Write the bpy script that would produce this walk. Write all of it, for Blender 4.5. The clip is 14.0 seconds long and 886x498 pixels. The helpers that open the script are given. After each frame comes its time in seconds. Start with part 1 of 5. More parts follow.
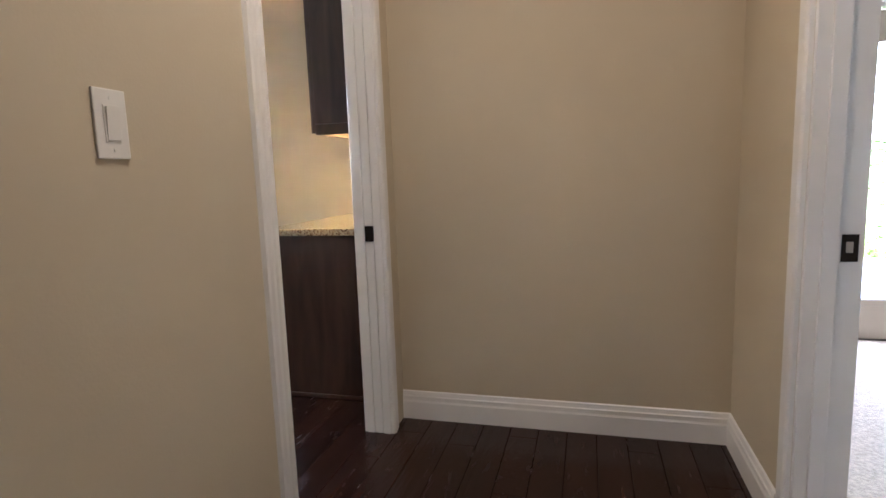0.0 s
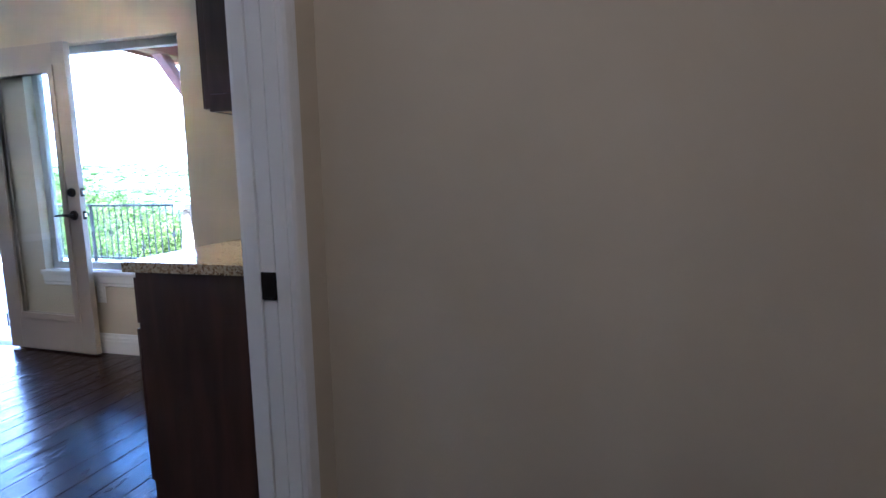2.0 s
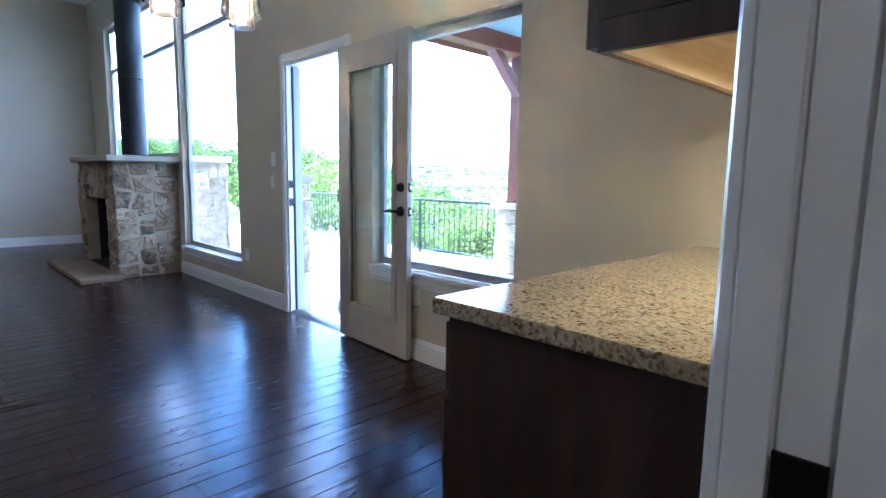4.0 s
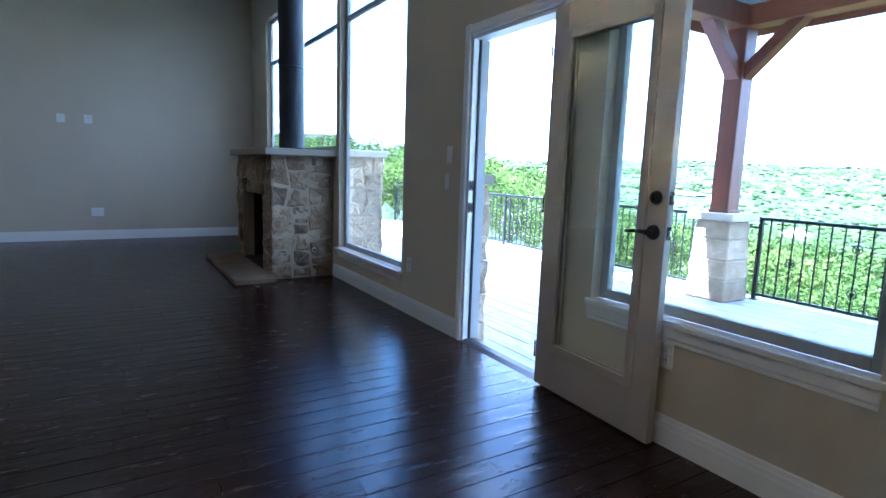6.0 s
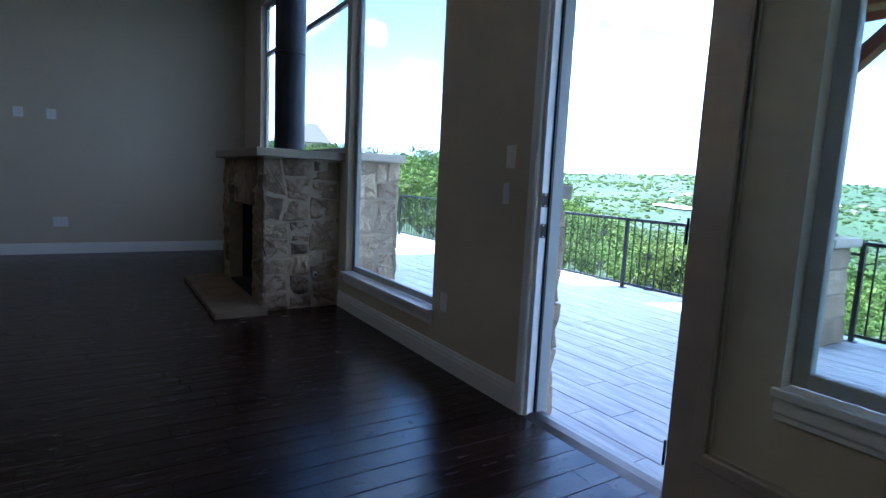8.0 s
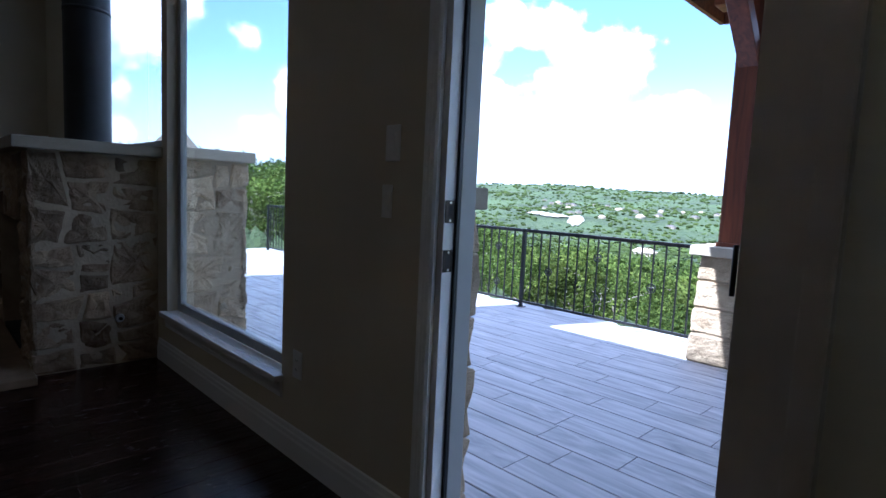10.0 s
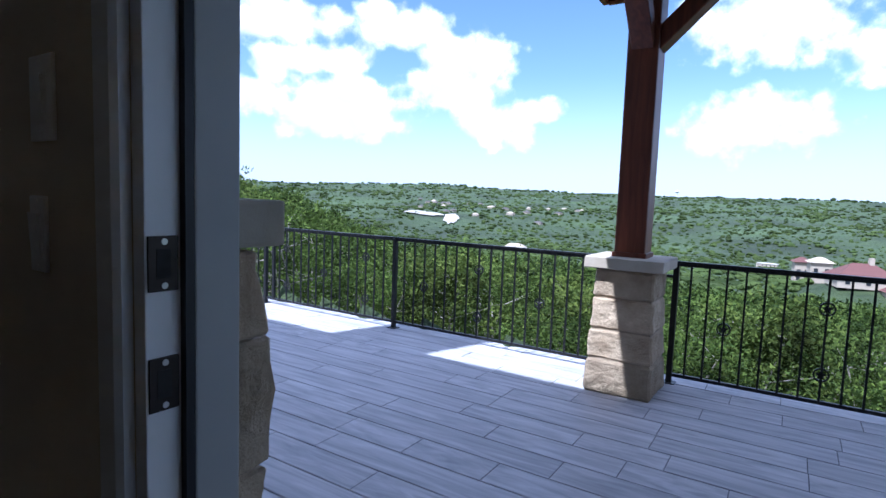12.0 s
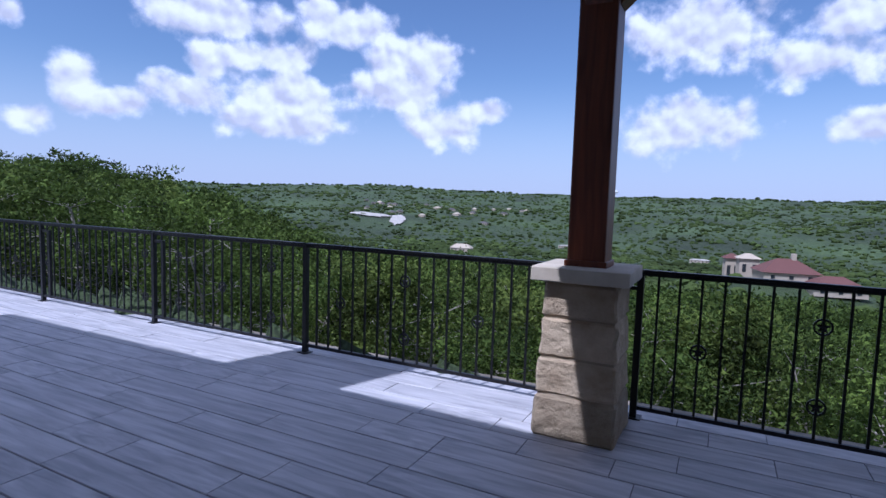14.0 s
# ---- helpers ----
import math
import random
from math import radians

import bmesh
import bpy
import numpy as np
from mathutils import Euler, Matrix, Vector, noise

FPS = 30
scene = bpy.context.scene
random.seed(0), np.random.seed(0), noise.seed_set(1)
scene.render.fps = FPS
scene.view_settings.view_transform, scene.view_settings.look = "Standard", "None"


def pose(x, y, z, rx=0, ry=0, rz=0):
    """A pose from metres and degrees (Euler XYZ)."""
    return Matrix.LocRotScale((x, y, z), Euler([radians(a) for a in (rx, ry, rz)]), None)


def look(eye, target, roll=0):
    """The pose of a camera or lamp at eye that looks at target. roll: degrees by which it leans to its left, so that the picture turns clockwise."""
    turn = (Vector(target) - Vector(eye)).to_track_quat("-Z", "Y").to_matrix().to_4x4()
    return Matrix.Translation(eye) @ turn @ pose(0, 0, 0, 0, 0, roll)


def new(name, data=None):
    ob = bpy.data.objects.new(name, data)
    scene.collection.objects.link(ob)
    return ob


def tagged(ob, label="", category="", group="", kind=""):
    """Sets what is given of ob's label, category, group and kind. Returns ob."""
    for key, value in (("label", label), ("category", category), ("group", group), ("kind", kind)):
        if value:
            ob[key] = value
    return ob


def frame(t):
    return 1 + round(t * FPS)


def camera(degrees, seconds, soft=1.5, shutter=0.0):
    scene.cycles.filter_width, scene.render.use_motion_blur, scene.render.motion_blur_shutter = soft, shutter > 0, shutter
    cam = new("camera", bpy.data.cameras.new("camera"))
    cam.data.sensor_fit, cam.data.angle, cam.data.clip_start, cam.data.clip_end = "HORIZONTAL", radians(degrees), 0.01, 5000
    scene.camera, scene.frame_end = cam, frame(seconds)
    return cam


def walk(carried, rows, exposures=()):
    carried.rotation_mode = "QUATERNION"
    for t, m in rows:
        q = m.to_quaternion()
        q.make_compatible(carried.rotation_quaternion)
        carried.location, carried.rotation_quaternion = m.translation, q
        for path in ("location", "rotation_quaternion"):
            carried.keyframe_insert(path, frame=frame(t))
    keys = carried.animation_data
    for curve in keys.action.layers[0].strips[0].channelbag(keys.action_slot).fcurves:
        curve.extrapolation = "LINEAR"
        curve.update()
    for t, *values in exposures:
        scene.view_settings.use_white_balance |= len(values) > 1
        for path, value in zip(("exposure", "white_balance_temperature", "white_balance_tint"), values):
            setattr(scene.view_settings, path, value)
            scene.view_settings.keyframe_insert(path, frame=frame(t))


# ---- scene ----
cam = camera(78.4, 14.0)
PATH = [
    (0, (0.12, -0.21, 1.171), (-0.396, 1.704, 0.902), -2.0),
    (0.5, (0.16, 0.106, 1.193), (-0.327, 2.027, 0.921), -1.9),
    (1, (0.094, 0.394, 1.2), (-0.377, 2.317, 0.914), -1.7),
    (1.5, (0.01, 0.65, 1.206), (-0.463, 2.573, 0.927), -1.2),
    (2, (-0.068, 0.863, 1.189), (-0.579, 2.777, 0.914), -1.1),
    (2.5, (-0.152, 1.118, 1.203), (-0.862, 2.968, 0.932), -0.7),
    (3, (-0.32, 1.281, 1.176), (-1.323, 2.992, 0.917), 0.0),
    (3.5, (-0.528, 1.431, 1.17), (-1.775, 2.973, 0.909), 0.4),
    (4, (-0.72, 1.515, 1.177), (-2.137, 2.902, 0.916), 0.9),
    (4.2, (-0.853, 1.607, 1.177), (-2.334, 2.925, 0.913), 1.0),
    (6.5, (-2.092, 1.738, 1.199), (-3.785, 2.764, 0.917), 2.2),
    (7, (-2.405, 1.812, 1.197), (-4.1, 2.839, 0.926), 2.6),
    (9.3, (-3.507, 2.353, 1.138), (-5.052, 3.608, 0.939), 2.9),
    (9.5, (-3.601, 2.436, 1.14), (-5.101, 3.745, 0.946), 3.0),
    (10, (-3.751, 2.656, 1.146), (-5.172, 4.05, 0.952), 2.7),
    (10.5, (-3.896, 2.784, 1.142), (-5.257, 4.238, 0.96), 2.7),
    (11, (-4.059, 2.971, 1.175), (-5.33, 4.505, 0.992), 2.3),
    (11.5, (-4.171, 3.212, 1.175), (-5.329, 4.832, 0.992), 2.2),
    (12, (-4.268, 3.445, 1.189), (-5.345, 5.121, 1.011), 2.1),
    (12.5, (-4.401, 3.684, 1.188), (-5.417, 5.398, 1.016), 1.9),
    (13, (-4.458, 3.834, 1.212), (-5.408, 5.585, 1.032), 1.8),
    (13.5, (-4.478, 4.026, 1.185), (-5.396, 5.794, 1.01), 1.8),
    (14, (-4.54, 4.247, 1.17), (-5.449, 6.021, 1.002), 1.8),
]
EXPOSURES = [(0.0, 5.75, 5450, 18), (0.5, 5.65, 5100, 20), (1.5, 5.05, 4550, 20), (3.0, 4.65, 4400, 16), (4.2, 4.65, 4450, 12), (6.5, 3.5, 4450, 10), (7.0, 3.25, 4450, 10), (9.5, 1.95, 4900, 14), (11.0, 1.35, 4950, 16), (12.5, 0.5, 4950, 19), (14.0, -0.18, 5000, 23)]
walk(cam, [(t, look(eye, target, roll)) for t, eye, target, roll in PATH], EXPOSURES)

# world, sun, exposure
world = bpy.data.worlds.new("world")
scene.world = world
world.use_nodes = True
SUN_WAY = Vector((0.2, 0.6, -1.0)).normalized()
SUN_EL = math.asin(-SUN_WAY.z)
SUN_AZ = math.atan2(-SUN_WAY.x, -SUN_WAY.y)


def build_sky():
    nt = world.node_tree
    nt.nodes.clear()
    N, L = nt.nodes.new, nt.links.new
    out = N("ShaderNodeOutputWorld")
    bg = N("ShaderNodeBackground")
    sky = N("ShaderNodeTexSky")
    sky.sky_type = "NISHITA"
    sky.sun_disc = False
    sky.sun_elevation, sky.sun_rotation = SUN_EL, SUN_AZ
    sky.air_density, sky.dust_density, sky.ozone_density = 1.1, 0.3, 2.2
    bg.inputs["Strength"].default_value = 0.11
    tc = N("ShaderNodeTexCoord")
    sep = N("ShaderNodeSeparateXYZ")
    L(tc.outputs["Generated"], sep.inputs[0])

    def math_node(op, a, b=None, c=None):
        n = N("ShaderNodeMath")
        n.operation = op
        for i, v in enumerate((a, b, c)):
            if v is None:
                continue
            if isinstance(v, (int, float)):
                n.inputs[i].default_value = v
            else:
                L(v, n.inputs[i])
        return n.outputs[0]

    az = math_node("ARCTAN2", sep.outputs[0], sep.outputs[1])
    el = math_node("ARCSINE", sep.outputs[2])
    up = math_node("MAXIMUM", sep.outputs[2], 0.0)
    vec = N("ShaderNodeCombineXYZ")
    L(az, vec.inputs[0])
    L(el, vec.inputs[1])

    def noise_node(at, scale, detail, rough):
        n = N("ShaderNodeTexNoise")
        n.inputs["Scale"].default_value, n.inputs["Detail"].default_value = scale, detail
        n.inputs["Roughness"].default_value = rough
        L(at, n.inputs["Vector"])
        return n.outputs["Fac"]

    def moved(by):
        n = N("ShaderNodeVectorMath")
        n.operation = "ADD"
        n.inputs[1].default_value = by
        L(vec.outputs[0], n.inputs[0])
        return n.outputs[0]

    def billow(at):
        v = N("ShaderNodeTexVoronoi")
        v.feature = "SMOOTH_F1"
        v.inputs["Scale"].default_value = 17.0
        v.inputs["Detail"].default_value = 1.4
        v.inputs["Roughness"].default_value = 0.55
        v.inputs["Smoothness"].default_value = 0.35
        L(at, v.inputs["Vector"])
        return v.outputs["Distance"]

    # cumulus heaps over the valley: azimuth, elevation and half extents, in radians
    heaps = [(-0.867, 0.286, 0.092, 0.031), (-1.060, 0.166, 0.027, 0.041), (-1.018, 0.140, 0.045, 0.018), (-0.882, 0.222, 0.027, 0.029),
             (-0.915, 0.162, 0.050, 0.027), (-0.781, 0.235, 0.068, 0.025), (-0.752, 0.177, 0.083, 0.035), (-0.762, 0.133, 0.089, 0.026),
             (-0.701, 0.314, 0.033, 0.020), (-0.648, 0.295, 0.068, 0.029), (-0.544, 0.251, 0.066, 0.036), (-0.556, 0.196, 0.063, 0.039),
             (-0.481, 0.138, 0.049, 0.028), (-0.415, 0.164, 0.038, 0.017), (-1.142, 0.244, 0.020, 0.016), (-1.129, 0.108, 0.027, 0.017),
             (-0.058, 0.281, 0.089, 0.049), (0.125, 0.225, 0.072, 0.031), (-0.064, 0.140, 0.079, 0.041), (0.177, 0.129, 0.032, 0.022),
             (0.142, 0.281, 0.058, 0.024)]
    near = None
    for a, e, w, h in heaps:
        m = N("ShaderNodeMapping")
        m.vector_type = "TEXTURE"
        m.inputs["Location"].default_value, m.inputs["Scale"].default_value = (a, e, 0), (w * 1.22, h * 1.22, 1)
        L(vec.outputs[0], m.inputs["Vector"])
        ln = N("ShaderNodeVectorMath")
        ln.operation = "LENGTH"
        L(m.outputs[0], ln.inputs[0])
        near = ln.outputs["Value"] if near is None else math_node("SMOOTH_MIN", near, ln.outputs["Value"], 0.25)
    # elsewhere round the sky, scattered heaps of the same kind
    away = N("ShaderNodeMapRange")
    away.interpolation_type = "SMOOTHSTEP"
    away.inputs["From Min"].default_value, away.inputs["From Max"].default_value = 0.66, 0.82
    L(math_node("ABSOLUTE", math_node("ADD", az, 0.47)), away.inputs["Value"])
    over = N("ShaderNodeMapRange")
    over.interpolation_type = "SMOOTHSTEP"
    over.inputs["From Min"].default_value, over.inputs["From Max"].default_value = 0.36, 0.46
    L(el, over.inputs["Value"])
    free = math_node("MAXIMUM", away.outputs[0], over.outputs[0])
    field = math_node("MULTIPLY_ADD", noise_node(moved((3.1, 0, 0)), 5.0, 2, 0.5), -7.0, 4.5)
    near = math_node("ADD", math_node("MULTIPLY", field, free), math_node("MULTIPLY", near, math_node("SUBTRACT", 1.0, free)))
    puff = billow(vec.outputs[0])
    fine = noise_node(vec.outputs[0], 17.0, 8, 0.58)
    edge = math_node("MULTIPLY_ADD", math_node("SUBTRACT", fine, 0.5), -1.9, near)
    edge = math_node("MULTIPLY_ADD", puff, 0.75, edge)
    mask = N("ShaderNodeMapRange")
    mask.interpolation_type = "SMOOTHSTEP"
    mask.inputs["From Min"].default_value, mask.inputs["From Max"].default_value = 1.92, 1.25
    L(edge, mask.inputs["Value"])
    # bright crowns and greyer undersides of each puff
    rise = math_node("SUBTRACT", billow(moved((0.004, 0.010, 0))), puff)
    mass = math_node("SUBTRACT", noise_node(moved((0.003, 0.014, 0)), 17.0, 4, 0.5), fine)
    shade = N("ShaderNodeMapRange")
    shade.inputs["From Min"].default_value, shade.inputs["From Max"].default_value = -0.26, 0.24
    shade.inputs["To Min"].default_value, shade.inputs["To Max"].default_value = 0.64, 1.05
    L(math_node("MULTIPLY_ADD", mass, -1.0, rise), shade.inputs["Value"])
    white = N("ShaderNodeCombineColor")
    for i, k in enumerate((9.5, 9.6, 10.3)):
        L(math_node("MULTIPLY", shade.outputs[0], k), white.inputs[i])
    # whitish haze low down
    haze = N("ShaderNodeMapRange")
    haze.interpolation_type = "SMOOTHSTEP"
    haze.inputs["From Min"].default_value, haze.inputs["From Max"].default_value = 0.0, 0.23
    haze.inputs["To Min"].default_value, haze.inputs["To Max"].default_value = 0.85, 0.0
    L(up, haze.inputs["Value"])
    hz = N("ShaderNodeMix")
    hz.data_type = "RGBA"
    L(haze.outputs[0], hz.inputs["Factor"])
    L(sky.outputs[0], hz.inputs["A"])
    hz.inputs["B"].default_value = (5.2, 5.9, 7.2, 1)
    mx = N("ShaderNodeMix")
    mx.data_type = "RGBA"
    L(mask.outputs[0], mx.inputs["Factor"])
    L(hz.outputs["Result"], mx.inputs["A"])
    L(white.outputs[0], mx.inputs["B"])
    L(mx.outputs["Result"], bg.inputs["Color"])
    L(bg.outputs[0], out.inputs["Surface"])


build_sky()
sun = bpy.data.lights.new("sun", "SUN")
sun.energy, sun.angle, sun.color = 5.0, radians(0.55), (1.0, 0.95, 0.88)
sun_ob = new("sun", sun)
sun_ob.matrix_world = look((0, 0, 30), Vector((0, 0, 30)) + SUN_WAY)


def area_lamp(name, at, target, sx, sy, watts, colour):
    lamp = bpy.data.lights.new(name, "AREA")
    lamp.shape, lamp.size, lamp.size_y, lamp.energy, lamp.color = "RECTANGLE", sx, sy, watts, colour
    ob = new(name, lamp)
    ob.matrix_world = look(at, target)
    return ob


area_lamp("hall_lamp", (-0.12, 0.95, 2.68), (-0.12, 0.96, 0), 0.3, 0.3, 0.33, (1.0, 0.78, 0.53))
area_lamp("under_cabinet_lamp", (-1.0, 3.1, 1.432), (-1.0, 3.1, 0), 0.05, 1.1, 0.34, (1.0, 0.78, 0.38))
# area lamp added inside the bedroom's patio door, standing in for sky light
area_lamp("bedroom_daylight_fill", (2.375, 3.74, 1.1), (2.375, 0.0, 0.9), 1.7, 1.9, 2.2, (0.92, 0.96, 1.0))

# recessed ceiling lamps of the main room
for lx in (-9.2, -6.4, -3.6):
    for ly in (-1.6, 1.2):
        area_lamp("ceiling_lamp", (lx, ly, 3.835), (lx, ly + 0.001, 0), 0.14, 0.14, 0.4, (1.0, 0.82, 0.62))

# ---- materials ----


def material(name, rough=0.6, metal=0.0):
    m = bpy.data.materials.new(name)
    m.use_nodes = True
    b = m.node_tree.nodes["Principled BSDF"]
    b.inputs["Roughness"].default_value = rough
    b.inputs["Metallic"].default_value = metal
    return m, m.node_tree, b


def plain(name, colour, rough=0.6, metal=0.0, vary=0.12, scale=9.0, bump=0.0, bump_scale=60.0):
    """A surface with slow stains and fine grain."""
    m, nt, b = material(name, rough, metal)
    tc = nt.nodes.new("ShaderNodeTexCoord")
    n1 = nt.nodes.new("ShaderNodeTexNoise")
    n1.inputs["Scale"].default_value = scale
    n1.inputs["Detail"].default_value = 6
    nt.links.new(tc.outputs["Object"], n1.inputs["Vector"])
    r = nt.nodes.new("ShaderNodeValToRGB")
    r.color_ramp.elements[0].position, r.color_ramp.elements[1].position = 0.3, 0.7
    r.color_ramp.elements[0].color = (*[c * (1 - vary) for c in colour], 1)
    r.color_ramp.elements[1].color = (*[min(1, c * (1 + vary)) for c in colour], 1)
    nt.links.new(n1.outputs["Fac"], r.inputs["Fac"])
    nt.links.new(r.outputs["Color"], b.inputs["Base Color"])
    if bump:
        n2 = nt.nodes.new("ShaderNodeTexNoise")
        n2.inputs["Scale"].default_value = bump_scale
        n2.inputs["Detail"].default_value = 5
        nt.links.new(tc.outputs["Object"], n2.inputs["Vector"])
        bp = nt.nodes.new("ShaderNodeBump")
        bp.inputs["Strength"].default_value = bump
        bp.inputs["Distance"].default_value = 0.01
        nt.links.new(n2.outputs["Fac"], bp.inputs["Height"])
        nt.links.new(bp.outputs["Normal"], b.inputs["Normal"])
    return m


def wood(name, dark, light, rough=0.4, stretch=(12, 0.8, 12), scale=3.0, bump=0.25, per_piece=0.0, coat=0.0, scrape=0.0):
    """Long-grained wood; per_piece shifts the tone of each board."""
    m, nt, b = material(name, rough)
    tc = nt.nodes.new("ShaderNodeTexCoord")
    mp = nt.nodes.new("ShaderNodeMapping")
    mp.inputs["Scale"].default_value = stretch
    info = nt.nodes.new("ShaderNodeObjectInfo")
    comb = nt.nodes.new("ShaderNodeVectorMath")
    comb.operation = "MULTIPLY_ADD"
    comb.inputs[1].default_value = (17.0, 23.0, 9.0)
    nt.links.new(info.outputs["Random"], comb.inputs[0])
    nt.links.new(tc.outputs["Object"], comb.inputs[2])
    nt.links.new(comb.outputs[0], mp.inputs["Vector"])
    n = nt.nodes.new("ShaderNodeTexNoise")
    n.inputs["Scale"].default_value = scale
    n.inputs["Detail"].default_value = 8
    n.inputs["Distortion"].default_value = 0.6
    nt.links.new(mp.outputs[0], n.inputs["Vector"])
    r = nt.nodes.new("ShaderNodeValToRGB")
    r.color_ramp.elements[0].position, r.color_ramp.elements[1].position = 0.3, 0.72
    r.color_ramp.elements[0].color, r.color_ramp.elements[1].color = (*dark, 1), (*light, 1)
    nt.links.new(n.outputs["Fac"], r.inputs["Fac"])
    last = r.outputs["Color"]
    if per_piece:
        hsv = nt.nodes.new("ShaderNodeHueSaturation")
        mr = nt.nodes.new("ShaderNodeMapRange")
        mr.inputs["To Min"].default_value, mr.inputs["To Max"].default_value = 1 - per_piece, 1 + per_piece
        nt.links.new(info.outputs["Random"], mr.inputs["Value"])
        nt.links.new(mr.outputs[0], hsv.inputs["Value"])
        nt.links.new(last, hsv.inputs["Color"])
        last = hsv.outputs["Color"]
    nt.links.new(last, b.inputs["Base Color"])
    bp = nt.nodes.new("ShaderNodeBump")
    bp.inputs["Strength"].default_value = bump
    bp.inputs["Distance"].default_value = 0.004
    nt.links.new(n.outputs["Fac"], bp.inputs["Height"])
    nt.links.new(bp.outputs["Normal"], b.inputs["Normal"])
    if scrape:
        # hand-scraped dents across the board and uneven gloss
        mp2 = nt.nodes.new("ShaderNodeMapping")
        mp2.inputs["Scale"].default_value = (26, 7, 26)
        nt.links.new(comb.outputs[0], mp2.inputs["Vector"])
        n2 = nt.nodes.new("ShaderNodeTexNoise")
        n2.inputs["Scale"].default_value = 1.0
        n2.inputs["Detail"].default_value = 5
        n2.inputs["Roughness"].default_value = 0.65
        nt.links.new(mp2.outputs[0], n2.inputs["Vector"])
        bp2 = nt.nodes.new("ShaderNodeBump")
        bp2.inputs["Strength"].default_value = scrape
        bp2.inputs["Distance"].default_value = 0.004
        nt.links.new(n2.outputs["Fac"], bp2.inputs["Height"])
        nt.links.new(bp.outputs["Normal"], bp2.inputs["Normal"])
        nt.links.new(bp2.outputs["Normal"], b.inputs["Normal"])
        gl = nt.nodes.new("ShaderNodeMapRange")
        gl.inputs["From Min"].default_value, gl.inputs["From Max"].default_value = 0.3, 0.7
        gl.inputs["To Min"].default_value, gl.inputs["To Max"].default_value = rough * 0.75, rough * 1.5
        nt.links.new(n2.outputs["Fac"], gl.inputs["Value"])
        nt.links.new(gl.outputs[0], b.inputs["Roughness"])
    b.inputs["Coat Weight"].default_value = coat
    return m


def speckled(name, colours, scale, rough):
    """Granite: crystals of several colours."""
    m, nt, b = material(name, rough)
    tc = nt.nodes.new("ShaderNodeTexCoord")
    v = nt.nodes.new("ShaderNodeTexVoronoi")
    v.inputs["Scale"].default_value = scale
    n = nt.nodes.new("ShaderNodeTexNoise")
    n.inputs["Scale"].default_value = scale * 0.35
    n.inputs["Detail"].default_value = 4
    nt.links.new(tc.outputs["Object"], v.inputs["Vector"])
    nt.links.new(tc.outputs["Object"], n.inputs["Vector"])
    add = nt.nodes.new("ShaderNodeMath")
    add.operation = "MULTIPLY_ADD"
    add.inputs[1].default_value = 0.45
    sep = nt.nodes.new("ShaderNodeSeparateColor")
    nt.links.new(v.outputs["Color"], sep.inputs[0])
    nt.links.new(sep.outputs[0], add.inputs[0])
    sc = nt.nodes.new("ShaderNodeMath")
    sc.operation = "MULTIPLY"
    sc.inputs[1].default_value = 0.62
    nt.links.new(n.outputs["Fac"], sc.inputs[0])
    nt.links.new(sc.outputs[0], add.inputs[2])
    r = nt.nodes.new("ShaderNodeValToRGB")
    r.color_ramp.interpolation = "LINEAR"
    while len(r.color_ramp.elements) < len(colours):
        r.color_ramp.elements.new(0.5)
    for i, (p, c) in enumerate(colours):
        r.color_ramp.elements[i].position, r.color_ramp.elements[i].color = p, (*c, 1)
    nt.links.new(add.outputs[0], r.inputs["Fac"])
    nt.links.new(r.outputs["Color"], b.inputs["Base Color"])
    return m


def stone_mat(name, low, high, bump=0.9, scale=14.0, island=0.0):
    m, nt, b = material(name, 0.85)
    tc = nt.nodes.new("ShaderNodeTexCoord")
    info = nt.nodes.new("ShaderNodeObjectInfo")
    off = nt.nodes.new("ShaderNodeVectorMath")
    off.operation = "MULTIPLY_ADD"
    off.inputs[1].default_value = (31.0, 17.0, 5.0)
    nt.links.new(info.outputs["Random"], off.inputs[0])
    nt.links.new(tc.outputs["Object"], off.inputs[2])
    n1 = nt.nodes.new("ShaderNodeTexNoise")
    n1.inputs["Scale"].default_value = 4.0
    n1.inputs["Detail"].default_value = 9
    n1.inputs["Roughness"].default_value = 0.65
    n2 = nt.nodes.new("ShaderNodeTexNoise")
    n2.inputs["Scale"].default_value = scale
    n2.inputs["Detail"].default_value = 10
    n2.inputs["Roughness"].default_value = 0.7
    for n in (n1, n2):
        nt.links.new(off.outputs[0], n.inputs["Vector"])
    r = nt.nodes.new("ShaderNodeValToRGB")
    r.color_ramp.elements[0].position, r.color_ramp.elements[1].position = 0.32, 0.68
    r.color_ramp.elements[0].color, r.color_ramp.elements[1].color = (*low, 1), (*high, 1)
    nt.links.new(n1.outputs["Fac"], r.inputs["Fac"])
    hsv = nt.nodes.new("ShaderNodeHueSaturation")
    mr = nt.nodes.new("ShaderNodeMapRange")
    mr.inputs["To Min"].default_value, mr.inputs["To Max"].default_value = 0.62, 1.3
    nt.links.new(info.outputs["Random"], mr.inputs["Value"])
    nt.links.new(mr.outputs[0], hsv.inputs["Value"])
    nt.links.new(r.outputs["Color"], hsv.inputs["Color"])
    nt.links.new(hsv.outputs["Color"], b.inputs["Base Color"])
    bp = nt.nodes.new("ShaderNodeBump")
    bp.inputs["Strength"].default_value = bump
    bp.inputs["Distance"].default_value = 0.032
    nt.links.new(n2.outputs["Fac"], bp.inputs["Height"])
    nt.links.new(bp.outputs["Normal"], b.inputs["Normal"])
    return m


